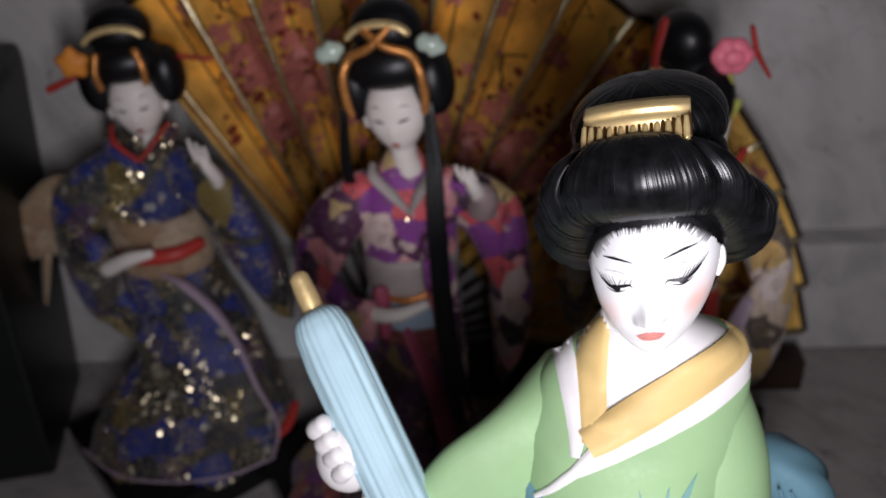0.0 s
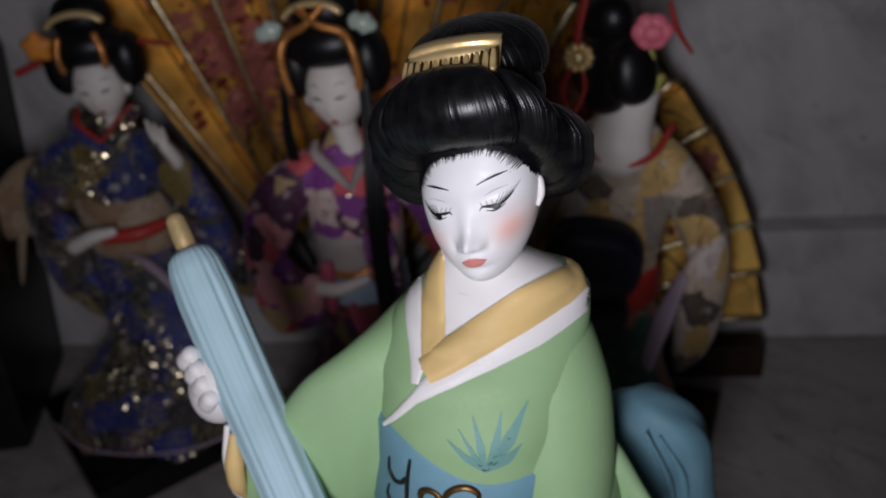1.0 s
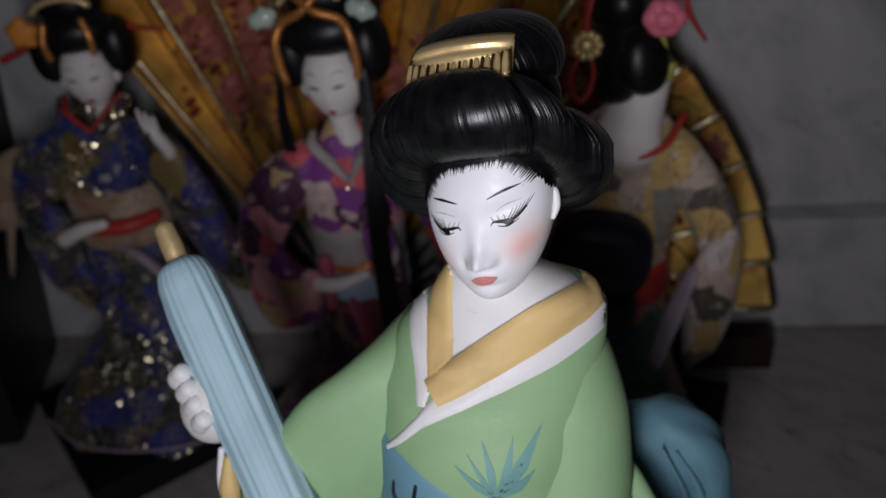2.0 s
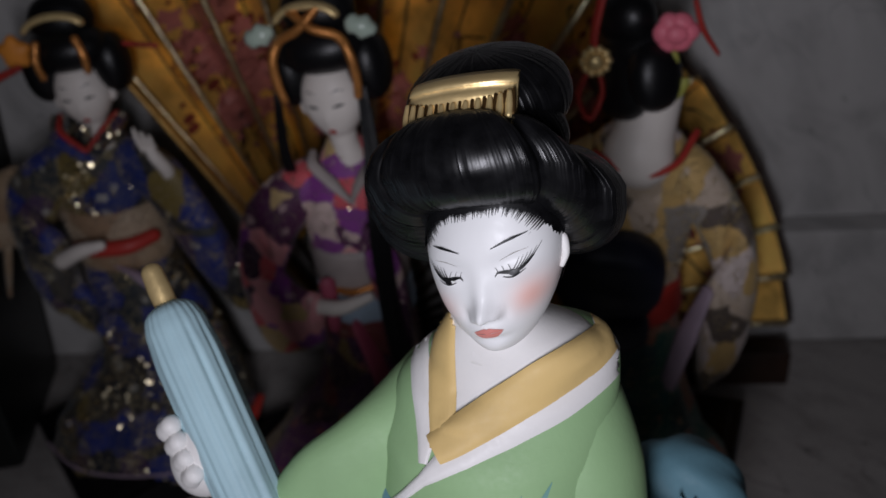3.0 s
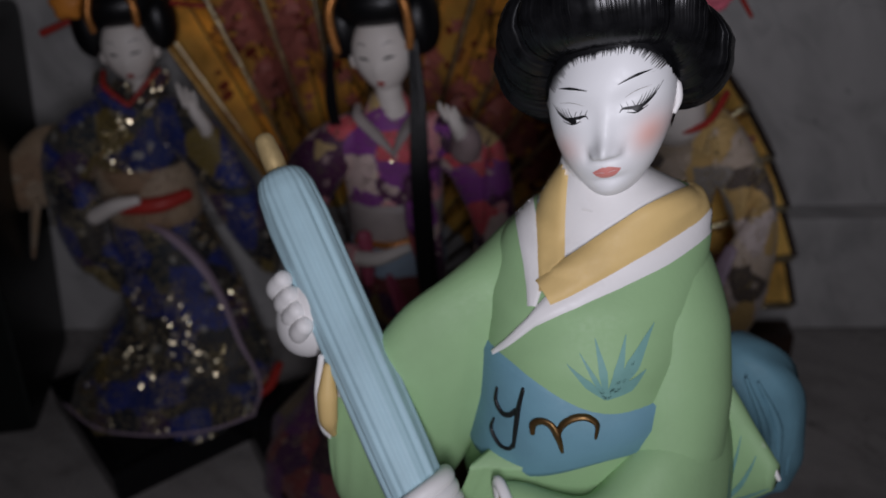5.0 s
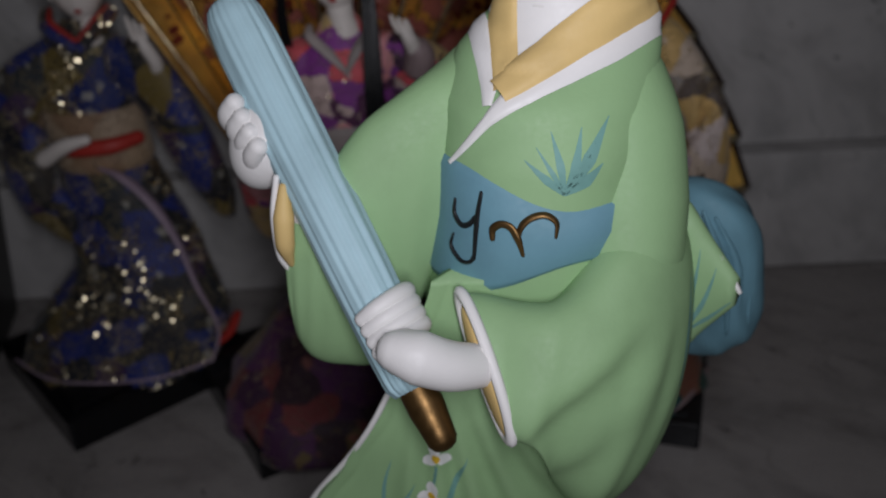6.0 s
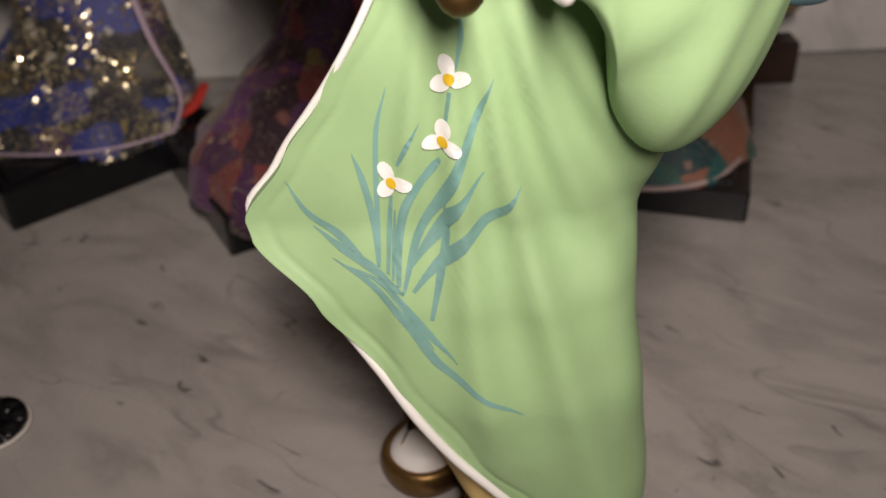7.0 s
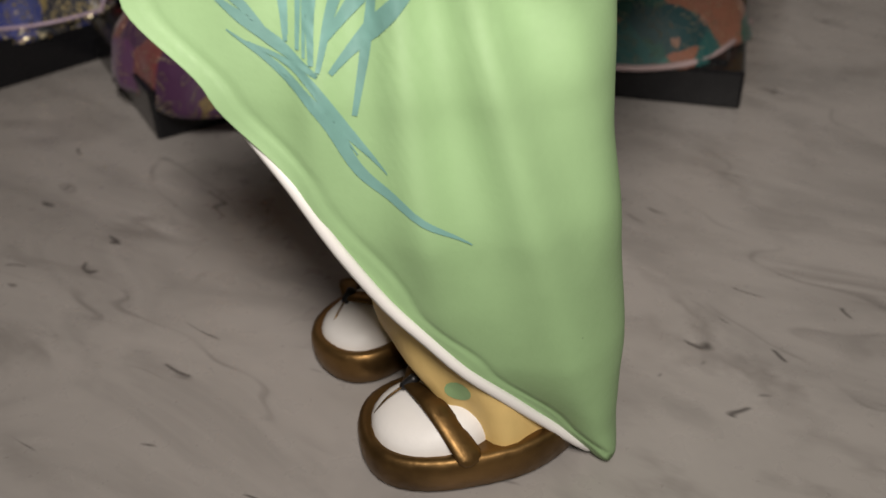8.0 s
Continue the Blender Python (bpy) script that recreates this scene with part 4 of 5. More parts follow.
    blade([(-87.0, 93), (-86.6, 108), (-85.6, 120.6), (-83.1, 129.4)], [0.8, 1.5, 1.3, 0.2])
    blade([(-85.4, 91), (-84.6, 100), (-83.8, 107)], [0.9, 1.4, 0.9])
    blade([(-84.4, 90), (-83.8, 98), (-83.2, 104)], [0.7, 1.1, 0.4])
    blade([(-83.3, 89), (-82.8, 97.6), (-80.7, 105.8), (-75.5, 112.9), (-73.9, 115.2)], [1.2, 2.2, 2.6, 2.2, 0.8])
    blade([(-82.3, 88), (-79.0, 98.3), (-73.5, 107.2), (-69.5, 116.4), (-66.7, 123.7), (-63.6, 131.3)], [1.0, 2.6, 3.2, 2.8, 1.8, 0.2])
    blade([(-81.4, 92), (-75.7, 97.9), (-72.0, 103.7), (-65.6, 112)], [1.2, 3.6, 3.6, 0.3])
    blade([(-80.4, 87.5), (-73.6, 93.6), (-66.7, 100.4), (-62.0, 104), (-58.8, 109.6)], [1.2, 3.6, 3.4, 2.2, 0.2])
    blade([(-77.1, 80.5), (-74.9, 90.2), (-73.4, 98.7), (-73.5, 106)], [1.2, 2.2, 2.0, 0.3])
    blade([(-82.2, 113.6), (-80.0, 118.1), (-77.4, 122.7)], [0.8, 1.3, 0.2])
    blade([(-104.3, 110.4), (-100.7, 103.2), (-94.8, 98.6), (-89.5, 92.5)], [0.2, 1.6, 2.4, 0.8])
    blade([(-99.9, 100.2), (-94.0, 95.6), (-88.6, 91.7), (-82.4, 87.4)], [0.3, 2.4, 2.6, 1.0])
    blade([(-96.4, 93.8), (-88.8, 88.3), (-82.2, 81.5), (-77.0, 71.6), (-70.1, 66.4), (-58.6, 58.2)], [0.3, 1.8, 2.6, 2.6, 2.2, 0.3])
    blade([(-93.2, 92), (-84.2, 87), (-77.9, 77.4), (-72.3, 71.2)], [0.3, 2.0, 2.2, 0.3])
    blade([(-90, 89), (-83, 83.6), (-77, 74)], [0.2, 1.0, 0.3])
    blade([(-71.6, 129), (-72.6, 123)], [1.0, 0.9])
    blade([(-70.3, 133), (-69.2, 139), (-69.6, 144)], [0.6, 1.6, 0.2])
    for x, z, tilt in ((-71.6, 131.8, 10), (-73.3, 119.4, -5), (-83.6, 110.0, 25)):
        for k in range(3):
            a = radians(90 + tilt + 120 * k)
            dab(bm, tree, way, (x + 2.0 * math.cos(a), -60, z + 2.1 * math.sin(a)), 2.2, 1.5, pt, 90 + tilt + 120 * k, 0.5)
        dab(bm, tree, way, (x, -60, z - 0.3), 1.05, 1.15, st, 0, 0.7)
    # reeds on the breast, on the fore-sleeve corner and on the far sleeve
    for tip, wide in (((-29.3, 216), 2.6), ((-35.5, 214.5), 1.8), ((-42.2, 214), 1.6), ((-48.2, 208.6), 1.6), ((-31.0, 206.8), 2.4), ((-32.5, 211), 1.6), ((-45.5, 211), 1.0)):
        blade([(-39.7, 201.0), ((-39.7 + tip[0]) / 2 + 0.5, (201 + tip[1]) / 2 - 0.4), tip], [1.0, wide * 1.6, 0.2])
    for a, b in (((-10, 150), (-5, 178)), ((-9, 150), (-1.5, 174)), ((-12, 150), (-9, 176)), ((-9, 152), (2, 166))):
        blade([a, ((a[0] + b[0]) / 2 + 0.8, (a[1] + b[1]) / 2), b], [0.6, 1.6, 0.2])
    # green smudge on the lining
    dab(bm, tree, (0.35, 0.9, -0.2), (-60.5, -50, 19.5), 3.0, 2.4, g, 20, 0.2)

    # carry rouge and strands over as attributes
    bm.verts.index_update()
    r_at = {v.index: a for v, a in rouge.items()}
    s_at = {v.index: a for v, a in strand.items()}
    count = len(bm.verts)
    data = mesh_of("geisha_figurine", bm, mats, MM)
    for name, values in (("rouge", r_at), ("strand", s_at)):
        layer = data.attributes.new(name, "FLOAT", "POINT")
        layer.data.foreach_set("value", [values.get(i, 0.0) for i in range(count)])
    return tagged(new("geisha_figurine", data), "painted porcelain figurine in green robe with furled blue umbrella", "figurine")


figurine()


# ---- cloth dolls on lacquer bases ----
def lacquer_base(corner, turn, wide, deep, high, label):
    base = tagged(new("display_base"), label, "display base", "doll bases")
    base.matrix_world = pose(*corner, 0, 0, turn)
    bm = bmesh.new()
    box(bm, (0, 0, 0), (wide, deep, high), 0, 0.0012)
    part("slab", bm, LACQUER, base)
    bm = bmesh.new()
    box(bm, (0.006, 0.006, high - 0.0005), (wide - 0.006, deep - 0.006, high + 0.0015), 0, 0.0006)
    part("top_panel", bm, LACQUER, base)
    return base


def doll_head(bm, c, skin, hair, yaw, roll, lip, ink, scale=1.0, back=False):
    """A small white head with rolled black hair; c is the face's middle."""
    m = Matrix.Translation(c) @ Euler((0, radians(roll), radians(yaw))).to_matrix().to_4x4() @ Matrix.Scale(scale, 4)
    H = lambda u, v, q: m @ Vector((u, -q, v))
    rings = []
    for j in range(25):
        lat = -math.pi / 2 + math.pi * min(max(j / 24, 0.02), 0.98)
        ring = []
        for i in range(40):
            lon = TAU * i / 40
            pu, pv, pq = math.cos(lat) * math.sin(lon), math.sin(lat), math.cos(lat) * math.cos(lon)
            u, v = 13.2 * pu * (1 - 0.24 * smooth(0, -1, pv)), 17.2 * pv
            q = -12 + 12 * math.copysign(abs(pq) ** 0.85, pq)
            if pq > 0:
                q += 1.7 * math.exp(-(u / 1.5) ** 2 - ((v + 4.8) / 2.8) ** 2) + 0.7 * math.exp(-(u / 2.4) ** 2 - ((v + 10.4) / 1.4) ** 2) - 0.5 * (math.exp(-((abs(u) - 5.4) / 3) ** 2 - ((v - 1) / 2) ** 2))
            ring.append(H(u, v, q))
        rings.append(ring)
    loft(bm, rings, skin)
    for s in (1, -1):
        blob(bm, H(13 * s, -2, -11), (2.2 * scale, 2.4 * scale, 4 * scale), skin, (0, 0, yaw), 12, 8)
    tube(bm, [H(0, -10, -11), H(0, -20, -11), H(0, -27, -12)], [6.0 * scale, 5.6 * scale, 7.5 * scale], skin, 18)
    tree = BVHTree.FromBMesh(bm)
    way = (m.to_3x3() @ Vector((0, 1, 0))).normalized()
    F = lambda u, v: H(u, v, 0)
    for s in (1, -1):
        ribbon(bm, tree, way, [F(2.8 * s, 0.2), F(5.2 * s, 0.7), F(8.0 * s, 1.0)], [0.3, 1.3, 0.3], ink, 0.2)
        ribbon(bm, tree, way, [F(3.2 * s, 6.0), F(6 * s, 7.0), F(8.6 * s, 6.2)], [0.15, 0.45, 0.1], ink, 0.2)
    dab(bm, tree, way, F(0, -10.6), 1.8, 1.3, lip, 0, 0.25)
    # hair: rolled wings, crown and knot
    turn = (0, roll, yaw)
    def lock(c, r, **kw):
        blob(bm, H(*c), [a * scale for a in r], hair, turn, 28, 16, **kw)
    lock((0, 22, -13), (19.5, 14.5, 11.5))
    lock((16.5, 11.5, -16), (9.0, 11.5, 14.5), power=0.9)
    lock((-16.5, 11.5, -16), (9.0, 11.5, 14.5), power=0.9)
    lock((0, 7, -22), (18, 9, 16))
    lock((0, 35, -17), (15.5, 11.5, 12.5))
    return H


def kimono(bm, rows, mat, n=44, folds=1.2, many=9):
    """Loft of rows of z, cx, cy, rx, ry with soft gathers."""
    z0, z1 = rows[0][0], rows[-1][0]
    rings = []
    for k in range(49):
        z = mix(z0, z1, k / 48)
        cx, cy, rx, ry = table(rows, z)
        ring = []
        for i in range(n):
            a = TAU * i / n
            f = folds * math.sin(many * a + 0.05 * z + 1.3 * math.sin(2 * a)) * smooth(z1, z0, z)
            ring.append(Vector((cx + (rx + f) * math.cos(a), cy + (ry + f) * math.sin(a), z)))
        rings.append(ring)
    loft(bm, rings, mat)


def sequins(bm, slot, count, mat, seed, size=(0.45, 0.85), tilt=0.55):
    """Tiny metal spangles strewn in drifts over the cloth of one slot."""
    rnd = random.Random(seed)
    bm.normal_update()
    faces = [f for f in bm.faces if f.material_index == slot and len(f.verts) == 4]
    sums = list(np.cumsum([f.calc_area() for f in faces]))
    spots = []
    while len(spots) < count:
        f = faces[min(len(faces) - 1, int(np.searchsorted(sums, rnd.random() * sums[-1])))]
        a, b = rnd.random(), rnd.random()
        p = (f.verts[0].co.lerp(f.verts[1].co, a)).lerp(f.verts[3].co.lerp(f.verts[2].co, a), b)
        if 1.5 * noise.noise(p * 0.05 + Vector((seed, 0, 0))) + 0.3 * rnd.random() > 0.28:
            spots.append((p, f.normal.copy()))
    for p, n in spots:
        n = (n + Vector([rnd.gauss(0, tilt) for _ in range(3)])).normalized()
        side = n.orthogonal().normalized()
        other = n.cross(side)
        r = rnd.uniform(*size)
        q = bm.faces.new([bm.verts.new(p + n * 0.5 + side * r * math.cos(k * TAU / 5) + other * r * math.sin(k * TAU / 5)) for k in range(5)])
        q.material_index = mat


def finish(name, bm, mats, at, label, turn=0.0):
    ob = new(name, mesh_of(name, bm, mats, MM))
    ob.matrix_world = pose(*at, 0, 0, turn)
    return tagged(ob, label, "doll", "dolls in silk")


def blue_doll():
    mats = [BLUE_BROCADE, BEIGE_BROCADE, DOLL_SKIN, DOLL_HAIR, RED_SILK, INK, LILAC_SILK, GOLD, CORAL_CORD, ORANGE, RED_SILK]
    bm = bmesh.new()
    # body rows, from the base's top at 0
    kimono(bm, [(-4, -1, -20, 55, 44), (8, 1, -16, 53, 41), (24, 6, -8, 44, 30), (42, 10, -2, 34, 22), (60, 8, 2, 30, 19), (78, 3, 5, 27, 18), (92, 0, 8, 24, 17)], 0, folds=2.2)
    kimono(bm, [(84, 0, 8, 22, 16), (100, -1, 10, 22, 16), (118, -4, 12, 23, 15), (140, -6, 13, 24, 15), (152, -3, 13, 20, 13), (160, 0, 12, 13, 10), (167, 3, 10, 8, 8)], 0, folds=0.6)
    # lilac turned edge that sweeps down the front
    tube(bm, [(2, -10, 96), (14, -14, 92), (28, -18, 78), (38, -22, 58), (45, -28, 36), (54, -34, 14), (52, -46, 3)], [1.2, 3.2, 3.4, 2.6, 1.8, 1.1, 0.8], 6, 10, 5, 0.45)
    tube(bm, [(52, -46, 2.5), (30, -58, 1.8), (0, -62, 1.8), (-30, -56, 1.8), (-54, -38, 2.5)], [0.7, 0.7, 0.7], 6, 8)
    # red under-robe that shows beside the hem
    tube(bm, [(46, -38, 2), (55, -24, 4), (58, -10, 8)], [1.5, 3.2, 2.6], 4, 12, 5, 0.45)
    # waist sash
    kimono(bm, [(92, -1, 9, 24, 18), (96, -1, 9, 25.5, 19), (118, -3, 11, 25.5, 17.5), (122, -4, 11.5, 24, 16)], 1, folds=0.0)
    tube(bm, [(-20, 0, 104), (-8, -9, 106), (10, -9, 107), (22, 0, 108)], [3.5, 4.2, 4.2, 3.5], 4, 10)
    # red collar, pale collar
    tube(bm, [(-10, 6, 172), (-6, -5, 168), (5, -9, 160)], [1.3, 1.6, 1.2], 4, 8)
    tube(bm, [(-12, 6, 170), (-8, -6, 165), (4, -10, 157)], [2.6, 3.0, 2.4], 0, 10)
    tube(bm, [(18, 6, 172), (14, -4, 168), (6, -9, 160)], [1.3, 1.6, 1.2], 4, 8)
    tube(bm, [(20, 6, 170), (16, -5, 165), (6, -10, 156)], [2.6, 3.0, 2.4], 0, 10)
    # sleeves
    bag(bm, [(-18, 10, 146, 12, 9), (-34, 6, 130, 20, 9), (-44, 2, 110, 30, 8), (-36, -8, 98, 32, 8), (-22, -14, 98, 22, 7)], 0, 28, 5, 0.9, 0.8)
    bag(bm, [(14, 10, 146, 12, 9), (28, 6, 136, 18, 9), (42, 0, 116, 30, 8), (56, -4, 92, 26, 7), (64, -6, 76, 12, 5)], 0, 28, 5, 0.9, 0.8)
    tube(bm, [(36, 2, 138), (39, -4, 146), (37, -8, 155), (35, -9, 161)], [3.2, 3.4, 3.2, 1.8], 2, 12)
    for k in range(3):
        tube(bm, [(33 + 2.6 * k, -9, 159), (32 + 3 * k, -10, 165), (31 + 3 * k, -9, 170 - 2 * k)], [1.4, 1.2, 0.8], 2, 8)
    tube(bm, [(-22, -16, 104), (-8, -20, 112), (4, -20, 115)], [4.4, 3.8, 2.4], 2, 12)
    # beige drape at the back and its hanging tails
    bag(bm, [(-34, 22, 120, 12, 5), (-54, 18, 118, 22, 8), (-74, 12, 110, 16, 7), (-88, 8, 102, 9, 4)], 1, 24, 5, 0.9, 0.6)
    tube(bm, [(-66, 10, 98), (-69, 8, 86), (-73, 6, 70)], [7, 6, 3.5], 1, 12, 5, 0.35)
    bag(bm, [(-48, 10, 108, 16, 6), (-40, 0, 92, 24, 6), (-28, -8, 78, 20, 6), (-14, -12, 66, 12, 5)], 0, 24, 5, 0.9, 0.7)
    # head with ornaments
    H = doll_head(bm, (6, -3, 182), 2, 3, 8, -3, 4, 5, 0.97)
    rim = [H(14 * math.sin(a), 33 + 7 * math.cos(a), -3.5) for a in [mix(-1.2, 1.2, i / 10) for i in range(11)]]
    tube(bm, rim, [2.6, 2.8, 2.6], 7, 10, 3, 0.6)
    for s in (1, -1):
        tube(bm, [H(9 * s, 30, 0), H(11 * s, 22, 2), H(10.5 * s, 14, 2)], [1.8, 1.8, 1.6], 8, 8)
    blob(bm, H(-22, 26, -6), (7.5, 4, 7), 9, (0, 0, 0), 18, 10, 1.0, lambda p: (p.x * (1 + 0.15 * math.sin(5 * math.atan2(p.z, p.x))), p.y, p.z * (1 + 0.15 * math.sin(5 * math.atan2(p.z, p.x)))))
    tube(bm, [H(-40, 12, -14), H(0, 22, -18), H(40, 16, -14)], [2.0, 1.4, 1.2], 10, 8)
    sequins(bm, 0, 6500, 11, 3, (0.5, 1.05), 0.42)
    mats.append(SEQUIN)
    return finish("kimono_doll", bm, mats, (-0.246, 0.208, 0.0195), "doll in glittering blue and gold brocade kimono")


def purple_doll():
    mats = [PURPLE_BROCADE, DARK_BROCADE, DOLL_SKIN, DOLL_HAIR, RED_SILK, INK, PINK_SILK, GOLD, CORAL_CORD, JADE, GREY_BROCADE, SKYBLUE, ROSE_SILK, LILAC_SILK]
    bm = bmesh.new()
    kimono(bm, [(-8, -16, -22, 54, 58), (6, -16, -20, 52, 54), (24, -10, -10, 40, 40), (44, -4, 0, 27, 23), (62, 0, 3, 24, 18), (84, 0, 4, 22, 16), (100, 0, 6, 21, 15)], 1, folds=2.4)
    kimono(bm, [(90, 0, 6, 20, 15), (104, 0, 7, 19, 14), (124, 0, 8, 22, 15), (146, 0, 9, 23, 14), (158, 0, 10, 18, 12), (166, 0, 10, 10, 9), (172, 0, 10, 7, 7)], 0, folds=0.5)
    # damask sash, blue crepe, cord and hanging rose band
    kimono(bm, [(104, 0, 7, 20, 15.5), (106, 0, 7, 21.5, 16.5), (122, 0, 8, 22.5, 16.5), (125, 0, 8, 21, 15)], 10, folds=0.0)
    kimono(bm, [(88, 0, 6, 22, 16.5), (91, 0, 6, 23, 17.5), (103, 0, 6.5, 22, 16.5), (105, 0, 7, 20, 15)], 11, folds=0.4)
    tube(bm, [(-18, -4, 106), (0, -11, 107), (18, -4, 111)], [1.6, 1.8, 1.6], 8, 8)
    tube(bm, [(-13, -10, 112), (-12, -13, 98), (-12, -15, 90)], [3.6, 3.2, 2.6], 12, 10, 5, 0.4)
    tube(bm, [(-2, -12, 90), (6, -17, 66), (14, -26, 36), (18, -36, 10)], [4.0, 5.5, 7.0, 8.0], 12, 12, 5, 0.25)
    # sleeves: one folded over the waist, one hanging wide
    bag(bm, [(-17, 10, 152, 11, 9), (-31, 4, 140, 18, 10), (-42, -2, 120, 28, 9), (-42, -8, 104, 30, 8), (-28, -14, 96, 18, 7), (-16, -17, 98, 12, 6)], 0, 30, 5, 0.9, 0.9)
    bag(bm, [(17, 10, 152, 11, 9), (30, 6, 146, 16, 10), (42, 2, 126, 32, 10), (46, 0, 108, 44, 9), (40, -6, 92, 40, 6)], 0, 30, 5, 0.9, 0.9)
    bag(bm, [(8, -12, 128, 14, 4), (16, -14, 104, 34, 5), (22, -14, 80, 40, 5), (24, -14, 60, 24, 4)], 0, 24, 5, 0.9, 0.9)
    tube(bm, [(-20, -16, 104), (-6, -21, 106), (8, -20, 111)], [3.6, 3.4, 2.2], 2, 12)
    tube(bm, [(32, -4, 150), (33, -9, 158), (31, -12, 165), (28, -12, 170)], [4.0, 3.6, 3.2, 2.0], 2, 12)
    tube(bm, [(34, -4, 150), (35, -7, 156), (34, -9, 160)], [7, 6.6, 5.4], 6, 14)
    for k in range(3):
        tube(bm, [(27 + 2.4 * k, -12, 168), (25 + 2.6 * k, -12.5, 172), (24 + 2.8 * k, -12, 175 - k)], [1.3, 1.1, 0.7], 2, 8)
    # crossed pale collars
    tube(bm, [(-13, 6, 168), (-12, -1, 165), (-4, -5, 158), (3, -7, 150)], [1.6, 2.4, 2.6, 1.0], 10, 12, 5, 0.4)
    tube(bm, [(13, 6, 168), (12, -1, 165), (7, -5, 158), (3, -7, 150)], [1.6, 2.4, 2.6, 1.0], 10, 12, 5, 0.4)
    # head with braid, jade drops and long loose locks
    H = doll_head(bm, (-2, -4, 191), 2, 3, -8, -5, 4, 5, 1.0)
    for s in (1, -1):
        tube(bm, [H(-6 * s, 40, -3), H(3 * s, 33, 0), H(12 * s, 29, -1), H(16 * s, 22, 1), H(16.5 * s, 12, 1), H(15.5 * s, 5, 1)], [1.7, 1.9, 1.9, 1.9, 1.7], 8, 8)
        blob(bm, H(21 * s, 31, -4), (6.4, 4, 4.2), 9, (0, 20 * s, 0), 16, 10, 1.0, lambda p: (p.x, p.y, p.z * (1 + 0.18 * math.sin(7 * p.x))))
    rim = [H(13 * math.sin(a), 34 + 7 * math.cos(a), -4.0) for a in [mix(-1.2, 1.2, i / 10) for i in range(11)]]
    tube(bm, rim, [2.4, 2.8, 2.4], 7, 10, 3, 0.6)
    rnd = random.Random(2)
    for k in range(16):
        dx = rnd.uniform(-3.5, 3.5)
        tube(bm, [(14 + dx * 0.4, -4, 200), (15 + dx * 0.7, -8, 176), (15 + dx, -17 + rnd.uniform(-1, 1), 140), (16 + dx * 1.2, -20 + rnd.uniform(-1, 1), 96), (21 + dx * 1.4, -24, 56 + rnd.uniform(-10, 8))], [0.9, 1.1, 1.1, 0.9, 0.4], 3, 6, 4)
    for k in range(7):
        dx = rnd.uniform(-2, 2)
        tube(bm, [(-21 + dx * 0.4, -2, 198), (-24 + dx, 2, 170), (-22 + dx, 6, 150)], [0.9, 1.0, 0.6], 3, 6, 4)
    sequins(bm, 0, 500, 14, 5, (0.3, 0.6))
    mats.append(SEQUIN)
    return finish("kimono_doll", bm, mats, (-0.113, 0.166, 0.0195), "doll in purple and red brocade kimono with long black locks")


